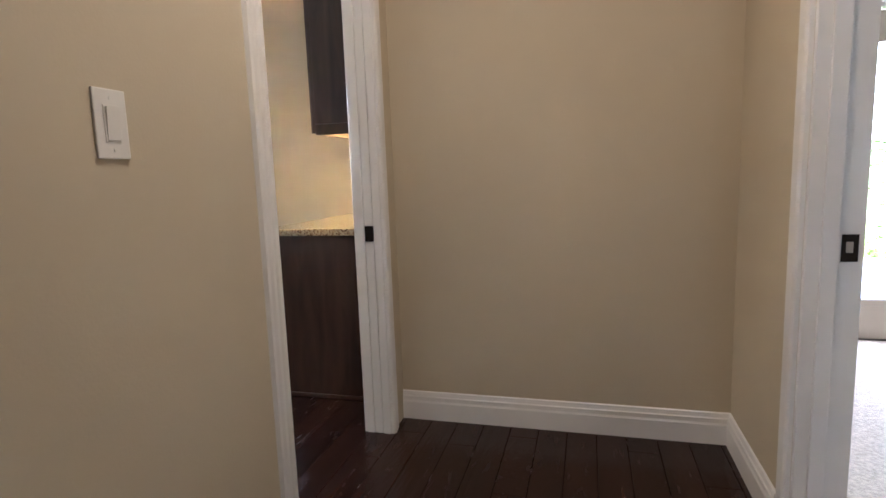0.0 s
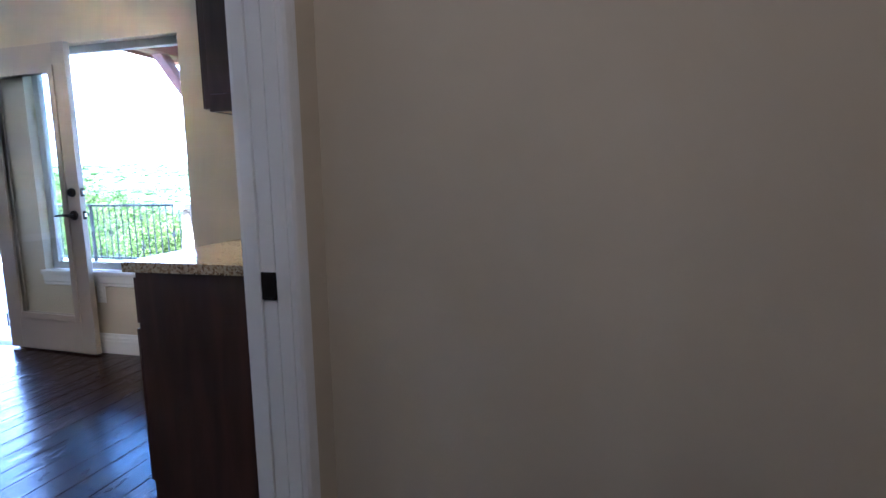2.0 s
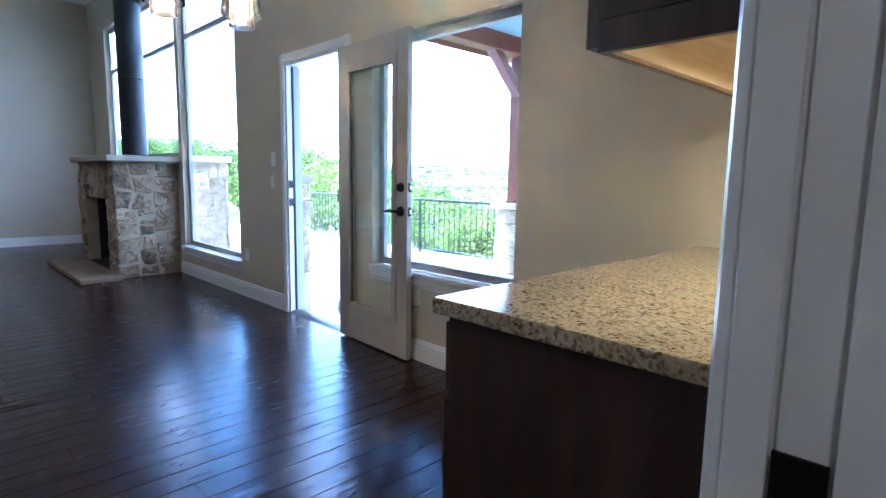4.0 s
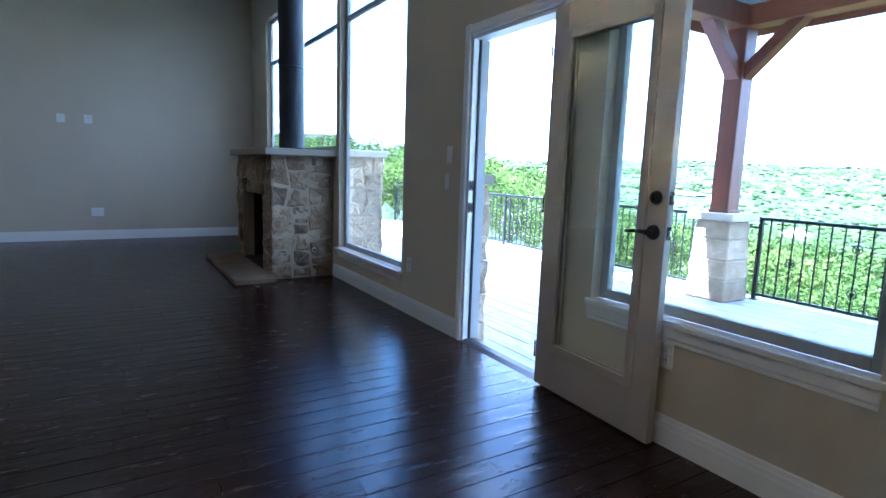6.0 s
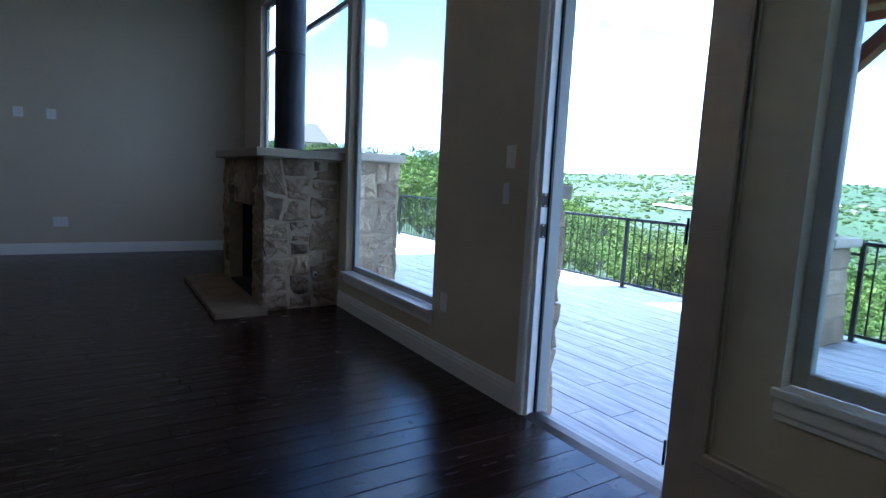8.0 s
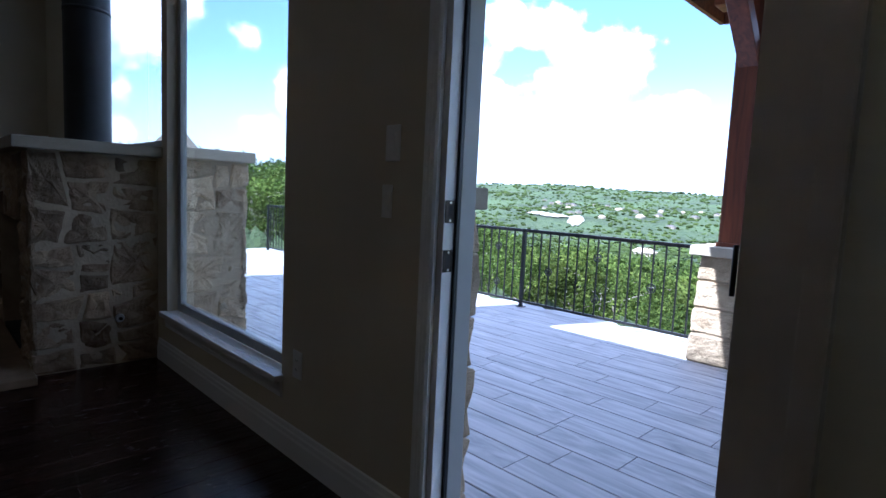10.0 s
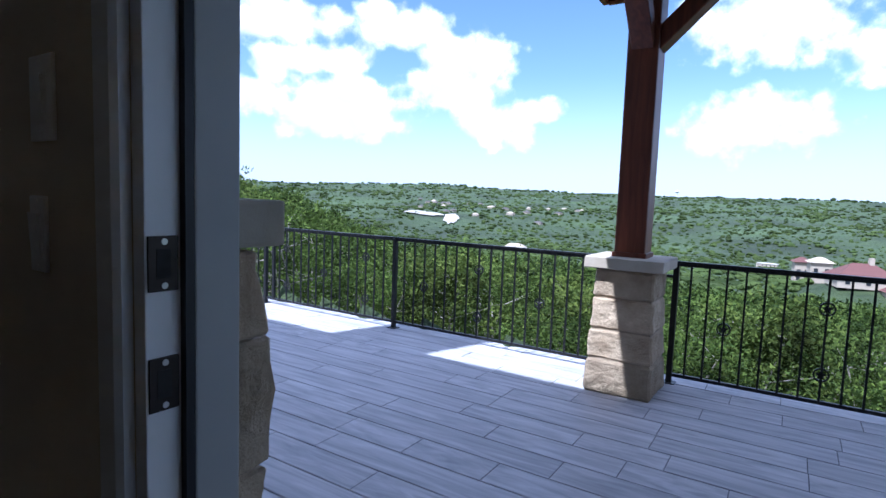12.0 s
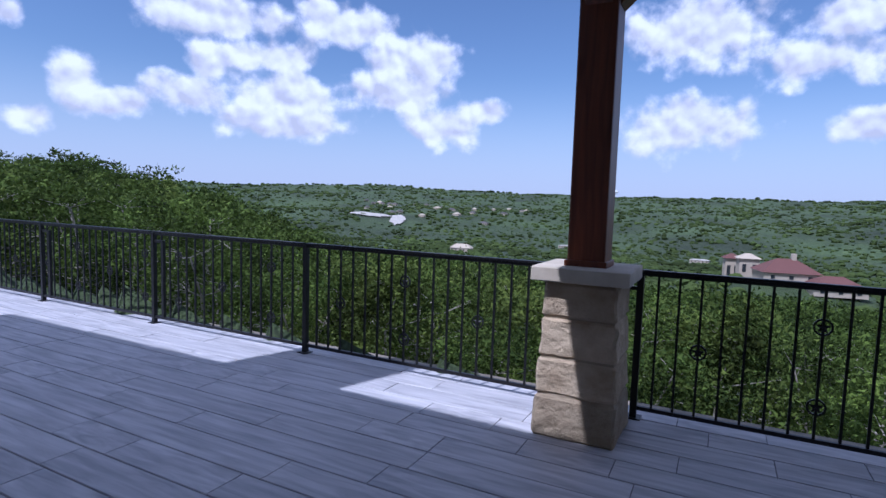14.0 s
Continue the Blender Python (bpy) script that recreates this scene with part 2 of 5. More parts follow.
def glass_mat(name, tint=(0.95, 0.98, 0.97)):
    m, nt, b = material(name, 0.0)
    b.inputs["Base Color"].default_value = (*tint, 1)
    b.inputs["Transmission Weight"].default_value = 1.0
    b.inputs["IOR"].default_value = 1.45
    return m


def glow_mat(name, colour, strength):
    m, nt, b = material(name, 0.5)
    b.inputs["Base Color"].default_value = (*colour, 1)
    b.inputs["Emission Color"].default_value = (*colour, 1)
    b.inputs["Emission Strength"].default_value = strength
    return m


M_WALL = plain("wall_paint", (0.57, 0.50, 0.375), 0.85, vary=0.03, scale=1.5, bump=0.05, bump_scale=140)
M_CEIL = plain("ceiling_paint", (0.74, 0.71, 0.65), 0.9, vary=0.03, scale=1.5, bump=0.15, bump_scale=90)
M_TRIM = plain("white_trim_paint", (0.80, 0.79, 0.77), 0.35, vary=0.02, scale=3)
M_DOOR = plain("door_paint", (0.43, 0.375, 0.31), 0.4, vary=0.03, scale=3)
M_FRAME = plain("taupe_window_vinyl", (0.36, 0.36, 0.34), 0.5, vary=0.03)
M_PLATE = plain("white_plastic", (0.8, 0.79, 0.76), 0.35, vary=0.02)
M_BRONZE = plain("dark_bronze", (0.03, 0.025, 0.022), 0.38, 0.9, vary=0.2)
M_STEEL = plain("brushed_steel", (0.5, 0.48, 0.45), 0.3, 1.0, vary=0.1)
M_BLACK = plain("black_iron", (0.012, 0.012, 0.013), 0.42, 0.4, vary=0.2, scale=20)
M_FLUE = plain("black_stove_pipe", (0.018, 0.019, 0.022), 0.5, 0.3, vary=0.15)
M_SOOT = plain("firebox_black", (0.012, 0.011, 0.01), 0.8, vary=0.3)
M_SUBFLOOR = plain("dark_joint", (0.012, 0.008, 0.007), 0.9)
M_PLANK = wood("espresso_floor", (0.013, 0.006, 0.005), (0.034, 0.015, 0.011), 0.2, (7, 0.6, 7), 2.2, 0.8, 0.3, scrape=0.38)
M_PLANK.node_tree.nodes["Principled BSDF"].inputs["Specular IOR Level"].default_value = 0.28
M_CAB = wood("espresso_alder", (0.028, 0.014, 0.010), (0.075, 0.036, 0.025), 0.38, (5, 5, 0.7), 3.0, 0.1)
M_PLY = wood("raw_plywood", (0.42, 0.29, 0.15), (0.60, 0.46, 0.27), 0.6, (6, 0.7, 6), 3.0, 0.1)
M_TIMBER = wood("stained_cedar", (0.085, 0.020, 0.009), (0.20, 0.052, 0.020), 0.45, (7, 7, 0.6), 4.0, 0.25)
M_BEAM = wood("stained_cedar_beam", (0.16, 0.045, 0.016), (0.32, 0.10, 0.035), 0.5, (0.6, 7, 7), 4.0, 0.25)
M_PORCH_CEIL = plain("blue_grey_soffit", (0.26, 0.36, 0.38), 0.7, vary=0.04)
M_GRANITE = speckled("gold_granite", [(0.24, (0.06, 0.04, 0.025)), (0.36, (0.26, 0.17, 0.085)), (0.46, (0.44, 0.34, 0.20)), (0.60, (0.52, 0.44, 0.30)), (0.76, (0.28, 0.19, 0.10))], 150, 0.12)
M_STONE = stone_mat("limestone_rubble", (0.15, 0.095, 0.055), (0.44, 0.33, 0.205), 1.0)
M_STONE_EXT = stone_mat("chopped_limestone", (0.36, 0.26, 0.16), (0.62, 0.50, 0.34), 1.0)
M_MORTAR = plain("mortar", (0.40, 0.32, 0.22), 0.95, vary=0.15, bump=0.5)
M_MANTEL = stone_mat("cut_limestone", (0.42, 0.36, 0.27), (0.54, 0.48, 0.38), 0.2, 40)
M_HEARTH = stone_mat("hearth_stone", (0.13, 0.088, 0.050), (0.22, 0.155, 0.095), 0.25, 40)
M_CONC = wood("stamped_concrete", (0.31, 0.305, 0.32), (0.56, 0.545, 0.555), 0.62, (0.8, 7, 7), 3.0, 0.5, 0.06)
M_CONC_JOINT = plain("stamped_joint", (0.13, 0.13, 0.14), 0.9)
M_CARPET = plain("beige_carpet", (0.50, 0.44, 0.38), 0.95, vary=0.25, scale=60, bump=0.9, bump_scale=180)
M_GLASS = glass_mat("window_glass", (0.88, 0.93, 0.92))
M_SHADE = glass_mat("amber_glass", (1.0, 0.93, 0.84))
M_SHADE.node_tree.nodes["Principled BSDF"].inputs["IOR"].default_value = 1.12
M_SHADE.node_tree.nodes["Principled BSDF"].inputs["Roughness"].default_value = 0.22
M_BULB = glow_mat("bulb_glow", (1.0, 0.66, 0.34), 30)
M_ALU = plain("threshold_metal", (0.10, 0.09, 0.085), 0.4, 0.7)
M_EXT = plain("exterior_stucco", (0.5, 0.44, 0.36), 0.9, vary=0.06, bump=0.3)
M_SHINGLE = plain("roof_shingle", (0.10, 0.09, 0.085), 0.9, vary=0.25, bump=0.4)

# ---- mesh helpers ----


def box(bm, x0, x1, y0, y1, z0, z1, bevel=0.0):
    vs = [bm.verts.new((x, y, z)) for x in (x0, x1) for y in (y0, y1) for z in (z0, z1)]
    fs = [bm.faces.new([vs[i] for i in q]) for q in ((0, 1, 3, 2), (4, 6, 7, 5), (0, 4, 5, 1), (2, 3, 7, 6), (0, 2, 6, 4), (1, 5, 7, 3))]
    if bevel:
        es = list({e for f in fs for e in f.edges})
        bmesh.ops.bevel(bm, geom=es, offset=bevel, segments=2, affect="EDGES", profile=0.6)
    return bm


def box_bm(*a, bevel=0.0):
    return box(bmesh.new(), *a, bevel=bevel)


def cyl(bm, p0, p1, r0, r1=None, n=16, caps=True):
    p0, p1 = Vector(p0), Vector(p1)
    r1 = r0 if r1 is None else r1
    q = (p1 - p0).to_track_quat("Z", "Y")
    rings = []
    for p, r in ((p0, r0), (p1, r1)):
        rings.append([bm.verts.new(p + q @ Vector((r * math.cos(2 * math.pi * i / n), r * math.sin(2 * math.pi * i / n), 0))) for i in range(n)])
    for i in range(n):
        f = bm.faces.new((rings[0][i], rings[0][(i + 1) % n], rings[1][(i + 1) % n], rings[1][i]))
        f.smooth = True
    if caps:
        bm.faces.new(rings[0][::-1])
        bm.faces.new(rings[1])
    return bm


def lathe(bm, profile, n=24, at=(0, 0, 0), smooth=True):
    """Turns (radius, height) pairs round z."""
    rings = [[bm.verts.new((at[0] + r * math.cos(2 * math.pi * i / n), at[1] + r * math.sin(2 * math.pi * i / n), at[2] + z)) for i in range(n)] for r, z in profile]
    for a, b in zip(rings, rings[1:]):
        for i in range(n):
            f = bm.faces.new((a[i], a[(i + 1) % n], b[(i + 1) % n], b[i]))
            f.smooth = smooth
    return bm


def extrude_profile(bm, pts, axis, a0, a1):
    """A closed profile of (across, up) pairs carried along x or y, as the callable axis says."""
    r0 = [bm.verts.new(axis(a0, u, v)) for u, v in pts]
    r1 = [bm.verts.new(axis(a1, u, v)) for u, v in pts]
    n = len(pts)
    for i in range(n):
        bm.faces.new((r0[i], r0[(i + 1) % n], r1[(i + 1) % n], r1[i]))
    bm.faces.new(r0[::-1])
    bm.faces.new(r1)
    return bm


def mesh_of(name, bm, mat):
    bmesh.ops.recalc_face_normals(bm, faces=bm.faces[:])
    me = bpy.data.meshes.new(name)
    bm.to_mesh(me)
    bm.free()
    me.materials.append(mat)
    return me


def part(name, bm, mat, parent=None, label=""):
    ob = new(name, mesh_of(name, bm, mat))
    if parent:
        ob.parent = parent
    return tagged(ob, label) if label else ob


def thing(name, label, category, at=(0, 0, 0), group="", kind=""):
    ob = new(name)
    ob.location = at
    return tagged(ob, label, category, group, kind)


def structure(name, bm, mat, label, category):
    return tagged(part(name, bm, mat), label, category, "", "structure")


def holed_wall(axis, c0, c1, a0, a1, z0, z1, holes):
    """A wall of thickness c0..c1 along x or y from a0 to a1, with holes (a0, a1, z0, z1) through it."""
    bm = bmesh.new()
    us = sorted({a0, a1, *[h[0] for h in holes], *[h[1] for h in holes]})
    vs = sorted({z0, z1, *[h[2] for h in holes], *[h[3] for h in holes]})
    cache = {}

    def v(u, c, z):
        k = (round(u, 4), round(c, 4), round(z, 4))
        if k not in cache:
            cache[k] = bm.verts.new((u, c, z) if axis == "x" else (c, u, z))
        return cache[k]

    def solid(i, j):
        if not (0 <= i < len(us) - 1 and 0 <= j < len(vs) - 1):
            return False
        u, w = (us[i] + us[i + 1]) / 2, (vs[j] + vs[j + 1]) / 2
        return not any(h[0] < u < h[1] and h[2] < w < h[3] for h in holes)

    for i in range(len(us) - 1):
        for j in range(len(vs) - 1):
            if not solid(i, j):
                continue
            u0, u1, w0, w1 = us[i], us[i + 1], vs[j], vs[j + 1]
            for c in (c0, c1):
                bm.faces.new((v(u0, c, w0), v(u1, c, w0), v(u1, c, w1), v(u0, c, w1)))
            for di, dj, q in ((-1, 0, ((u0, w0), (u0, w1))), (1, 0, ((u1, w0), (u1, w1))), (0, -1, ((u0, w0), (u1, w0))), (0, 1, ((u0, w1), (u1, w1)))):
                if not solid(i + di, j + dj):
                    (p, s), (p2, s2) = q
                    bm.faces.new((v(p, c0, s), v(p2, c0, s2), v(p2, c1, s2), v(p, c1, s)))
    return bm


# ---- the house ----
NY, NO = 3.79, 3.90            # window wall, inner and outer face
WX = -11.40                    # far wall
SY = -4.8                      # wall behind
CEIL = 3.85
PZ = -0.06                     # terrace
WIN_A = (-10.45, -7.47, 1.375, 3.30)
WIN_B = (-7.37, -5.88, 0.31, 3.30)
DOOR = (-4.935, -4.06, -0.02, 2.085)
WIN_C = (-3.74, -2.50, 0.545, 2.07)
# bedroom opening, widened out of view to let more daylight in
DOOR2 = (1.45, 3.30, -0.02, 2.11)
wall_n = structure("wall_north", holed_wall("x", NY, NO, WX - 0.15, 4.0, -0.3, 4.1, [WIN_A, WIN_B, DOOR, WIN_C, DOOR2]), M_WALL, "beige painted wall with tall windows and a glazed door", "wall")
structure("wall_west", holed_wall("y", WX - 0.15, WX, SY, NY, -0.05, 4.1, []), M_WALL, "plain grey-beige painted far wall", "wall")
structure("wall_south", holed_wall("x", SY - 0.15, SY, WX - 0.15, 4.0, -0.05, 4.1, []), M_WALL, "plain beige painted wall", "wall")
HX0, HX1 = -0.868, -0.752        # hall partition, room face and hall face
JY0, JY1 = 1.155, 2.022          # pocket door opening
HY = 2.19                      # hall end wall
RX0, RX1 = 0.70, 0.84          # bedroom partition
BD = (0.62, 1.50, -0.05, 2.05)
structure("wall_hall", holed_wall("y", HX0, HX1, SY, NY, -0.05, 4.1, [(JY0, JY1, -0.05, 2.06)]), M_WALL, "beige painted hall partition with a pocket door opening", "wall")
structure("wall_hall_end", holed_wall("x", HY, HY + 0.12, HX1, RX0, -0.05, 4.1, []), M_WALL, "beige painted wall at the end of the hall", "wall")
structure("wall_bedroom", holed_wall("y", RX0, RX1, SY, NY, -0.05, 4.1, [BD]), M_WALL, "beige painted wall with a bedroom doorway", "wall")
structure("wall_east", holed_wall("y", 4.0, 4.15, SY - 0.15, NO, -0.05, 4.1, []), M_WALL, "plain beige painted wall", "wall")
structure("ceiling", box_bm(WX - 0.15, HX0 + 0.02, SY - 0.15, NO, CEIL, CEIL + 0.1), M_CEIL, "high painted ceiling of the main room", "ceiling")
structure("ceiling_hall", box_bm(HX1 - 0.02, 4.15, SY - 0.15, NO, 2.72, 2.82), M_CEIL, "painted hall ceiling", "ceiling")
floor = structure("floor", box_bm(WX, RX0 + 0.07, SY, NY + 0.02, -0.2, -0.012), M_SUBFLOOR, "dark hand-scraped hardwood plank floor", "floor")
structure("carpet", box_bm(RX0 + 0.072, 4.0, SY, NY, -0.2, 0.012), M_CARPET, "beige cut-pile bedroom carpet", "carpet")

# baseboards, casings
BASE_PROFILE = [(0, 0), (0.016, 0), (0.016, 0.085), (0.013, 0.095), (0.013, 0.112), (0.009, 0.118), (0.006, 0.135), (0, 0.14)]


def baseboard(a0, a1, wall, side):
    """side: +y, -y, +x, -x, the way the board faces."""
    s = 1 if side[0] == "+" else -1
    if side[1] == "y":
        bm = extrude_profile(bmesh.new(), BASE_PROFILE, lambda a, u, w: (a, wall + s * u, w), a0, a1)
    else:
        bm = extrude_profile(bmesh.new(), BASE_PROFILE, lambda a, u, w: (wall + s * u, a, w), a0, a1)
    return structure("baseboard", bm, M_TRIM, "white moulded baseboard", "baseboard")


baseboard(-7.52, -5.005, NY, "-y")
baseboard(-3.99, -1.52, NY, "-y")
baseboard(WX + 0.02, -9.24, NY, "-y")
baseboard(SY, NY, WX, "+x")
baseboard(HX1, RX0, HY, "-y")
baseboard(1.60, HY, RX0, "-x")
baseboard(SY, 0.52, RX0, "-x")
baseboard(SY, JY0 - 0.092, HX1, "+x")
baseboard(SY, JY0 - 0.092, HX0, "-x")
baseboard(RX1, 1.36, NY, "-y")
baseboard(3.39, 4.0, NY, "-y")

CASING = [(0, 0), (0.013, 0), (0.019, 0.012), (0.019, 0.03), (0.015, 0.04), (0.015, 0.055), (0.011, 0.066), (0.011, 0.082), (0, 0.09)]


def casing(face, side, a0, a1, top, name, parent=None, width=0.09, legs=(True, True)):
    """Flat moulded trim round an opening a0..a1 up to top. side: as for baseboard."""
    s = 1 if side[0] == "+" else -1
    k = width / 0.09

    def put(a, c, z):
        return (a, c, z) if side[1] == "y" else (c, a, z)

    bm = bmesh.new()
    if legs[0]:
        extrude_profile(bm, CASING, lambda z, d, w: put(a0 - w * k, face + s * d, z), 0.0, top + width)
    if legs[1]:
        extrude_profile(bm, CASING, lambda z, d, w: put(a1 + w * k, face + s * d, z), 0.0, top + width)
    extrude_profile(bm, CASING, lambda a, d, w: put(a, face + s * (d + 0.001), top + w * k), a0, a1)
    return structure(name, bm, M_TRIM, "white moulded door casing", "trim")


casing(NY, "-y", DOOR[0], DOOR[1], DOOR[3], "trim_door_1", None, 0.07)
casing(NY, "-y", DOOR2[0], DOOR2[1], DOOR2[3], "trim_door_2")
casing(HX1, "+x", JY0 + 0.015, JY1 - 0.016, 2.05, "trim_pocket_door", None, 0.075)
casing(HX0, "-x", JY0 + 0.015, JY1 - 0.016, 2.05, "trim_pocket_door_room", None, 0.075)
casing(RX0, "-x", BD[0], BD[1], 2.05, "trim_bedroom_door")


# pocket door jamb: split jambs with a slot between them
def pocket_jamb():
    th = thing("pocket_door_frame", "white split pocket door jamb with a dark bronze strike", "door frame", (0, JY1, 0))
    w = HX1 - HX0
    y0 = -0.022
    for i, (a, b) in enumerate(((HX0, HX0 + 0.035), (HX0 + 0.040, HX1 - 0.040), (HX1 - 0.035, HX1))):
        d = 0.004 if i == 1 else 0.0
        part("jamb_strip", box_bm(a, b, y0 + d, 0.0, 0.0, 2.04, bevel=0.002), M_TRIM, th)
    part("jamb_back", box_bm(HX0 + 0.03, HX1 - 0.03, -0.012, -0.001, 0.0, 2.04), M_TRIM, th)
    part("strike", box_bm(HX0 + 0.038, HX1 - 0.038, y0 + 0.0005, y0 + 0.0045, 0.893, 0.961, bevel=0.001), M_BRONZE, th, "dark bronze strike plate")
    part("head_jamb", box_bm(HX0, HX1, JY0 - JY1, 0.0, 2.04, 2.06), M_TRIM, th)
    part("jamb_strip", box_bm(HX0, HX1, JY0 - JY1, JY0 - JY1 + 0.02, 0.0, 2.04, bevel=0.002), M_TRIM, th)


pocket_jamb()


def bedroom_jamb():
    th = thing("bedroom_door_frame", "white painted door jamb with a bronze strike plate", "door frame", (0, BD[1], 0))
    part("jamb", box_bm(RX0, RX1, -0.02, 0.0, 0.0, 2.03, bevel=0.002), M_TRIM, th)
    part("stop", box_bm(RX0 + 0.035, RX0 + 0.075, -0.032, -0.02, 0.0, 2.03, bevel=0.002), M_TRIM, th)
    st = part("strike", box_bm(RX0 + 0.085, RX0 + 0.125, -0.023, -0.02, 0.90, 0.975, bevel=0.001), M_BRONZE, th, "dark bronze strike plate")
    part("latch_hole", box_bm(RX0 + 0.095, RX0 + 0.112, -0.0245, -0.023, 0.925, 0.955, bevel=0.0005), M_STEEL, st)
    part("jamb", box_bm(RX0, RX1, BD[0] - BD[1], BD[0] - BD[1] + 0.02, 0.0, 2.03, bevel=0.002), M_TRIM, th)
    part("head_jamb", box_bm(RX0, RX1, BD[0] - BD[1], 0.0, 2.03, 2.05), M_TRIM, th)


bedroom_jamb()


def window(name, o, bars, label, stool=0.045, mull=(), horn=0.02):
    """A fixed window in the opening o, with crossbars at heights bars and upright bars at mull."""
    x0, x1, z0, z1 = o
    th = thing(name, label, "window", ((x0 + x1) / 2, NY, z0), "", "structure")
    cx = (x0 + x1) / 2
    f = 0.05
    ya, yb = 0.06, 0.105
    fr = bmesh.new()
    a, b, t = x0 - cx, x1 - cx, z1 - z0
    base = 0.03 if stool else 0.0
    box(fr, a, a + f, ya, yb, base, t, 0.004)
    box(fr, b - f, b, ya, yb, base, t, 0.004)
    box(fr, a + f, b - f, ya, yb, t - f, t, 0.004)
    box(fr, a + f, b - f, ya, yb, base, base + f, 0.004)
    part("window_frame", fr, M_FRAME, th)
    cuts_x = [a + f, *[m - cx for m in mull], b - f]
    for m in mull:
        part("mullion", box_bm(m - cx - f / 2, m - cx + f / 2, ya, yb, base + f, t - f, bevel=0.004), M_FRAME, th)
    cuts_z = [base + f, *[h - z0 for h in bars], t - f]
    for h in bars:
        part("crossbar", box_bm(a + f, b - f, ya + 0.002, yb - 0.002, h - z0 - f / 2, h - z0 + f / 2, bevel=0.004), M_FRAME, th)
    for i in range(len(cuts_x) - 1):
        for j in range(len(cuts_z) - 1):
            p = part("pane", box_bm(cuts_x[i] - 0.005, cuts_x[i + 1] + 0.005, 0.080, 0.086, cuts_z[j] - 0.005, cuts_z[j + 1] + 0.005), M_GLASS, th)
            p.visible_shadow = False
    if stool:
        part("window_sill", box_bm(a - horn, b + horn, -stool, 0.0, 0.0, 0.03, bevel=0.006), M_TRIM, th, "white painted sill")
        part("window_sill", box_bm(a + 0.001, b - 0.001, 0.0, ya, 0.001, 0.029), M_TRIM, th, "white painted sill")
        part("apron", extrude_profile(bmesh.new(), [(0, 0), (-0.014, 0), (-0.014, -0.045), (-0.01, -0.055), (-0.01, -0.07), (0, -0.075)], lambda s, u, w: (s, u, w - 0.001), a - horn + 0.01, b + horn - 0.01), M_TRIM, th)
    return th


window("window_1", WIN_A, [2.69], "wide fixed window with a crossbar above the fireplace", 0)
window("window_2", WIN_B, [2.70], "tall fixed window with a transom and white sill")
window("window_3", WIN_C, [], "fixed picture window with a white sill", 0.026)


def glazed_door(name, w, h, at, turn, label, hinge_right=True):
    """A full-lite door; the hinge edge lies at x=0, the slab along +x, its face at y=0..0.045."""
    th = thing(name, label, "door", at, "", "structure")
    th.rotation_euler = (0, 0, radians(turn))
    st, top, bot = 0.115, 0.15, 0.23
    bm = bmesh.new()
    box(bm, 0, st, 0, 0.04, 0, h, 0.003)
    box(bm, w - st, w, 0, 0.04, 0, h, 0.003)
    box(bm, st, w - st, 0, 0.04, h - top, h, 0.003)
    box(bm, st, w - st, 0, 0.04, 0, bot, 0.003)
    part("slab", bm, M_DOOR, th)
    lite = bmesh.new()
    g = 0.035
    for y0, y1 in ((-0.010, 0.008), (0.034, 0.044)):
        box(lite, st - 0.01, st + g, y0, y1, bot - 0.01, h - top + 0.01, 0.004)
        box(lite, w - st - g, w - st + 0.01, y0, y1, bot - 0.01, h - top + 0.01, 0.004)
        box(lite, st + g, w - st - g, y0, y1, h - top - g, h - top + 0.01, 0.004)
        box(lite, st + g, w - st - g, y0, y1, bot - 0.01, bot + g, 0.004)
    part("glazing_bead", lite, M_DOOR, th)
    p = part("pane", box_bm(st + 0.01, w - st - 0.01, 0.017, 0.028, bot + 0.01, h - top - 0.01), M_GLASS, th)
    p.visible_shadow = False
    hx = w - 0.06
    for s, y in ((-1, 0.0), (1, 0.04)):
        rose = part("handle", cyl(bmesh.new(), (hx, y, 0.95), (hx, y + s * 0.012, 0.95), 0.033, 0.03, 24), M_BRONZE, th, "dark bronze lever handle")
        lv = bmesh.new()
        cyl(lv, (hx, y + s * 0.012, 0.95), (hx, y + s * 0.05, 0.95), 0.011, 0.010, 12)
        cyl(lv, (hx + 0.012, y + s * 0.045, 0.951), (hx - 0.05, y + s * 0.05, 0.953), 0.010, 0.009, 12)
        cyl(lv, (hx - 0.05, y + s * 0.05, 0.953), (hx - 0.115, y + s * 0.045, 0.947), 0.009, 0.007, 12)
        part("lever", lv, M_BRONZE, rose)
        bolt = part("deadbolt", cyl(bmesh.new(), (hx, y, 1.10), (hx, y + s * 0.014, 1.10), 0.031, 0.026, 24), M_BRONZE, th, "dark bronze deadbolt")
        part("thumb_turn", box_bm(hx - 0.004, hx + 0.004, min(y + s * 0.014, y + s * 0.034), max(y + s * 0.014, y + s * 0.034), 1.085, 1.115, bevel=0.002), M_BRONZE, bolt)
    for z in (0.95, 1.10):
        lp = part("latch_plate", box_bm(w, w + 0.002, 0.010, 0.036, z - 0.028, z + 0.028), M_BRONZE, th)
        part("latch", box_bm(w + 0.002, w + 0.012, 0.016, 0.030, z - 0.012, z + 0.012, bevel=0.002), M_STEEL, lp)
    for z in (0.2, h / 2, h - 0.2):
        part("hinge", cyl(bmesh.new(), (-0.004, -0.004, z - 0.05), (-0.004, -0.004, z + 0.045), 0.005, None, 10), M_BRONZE, th)
    return th


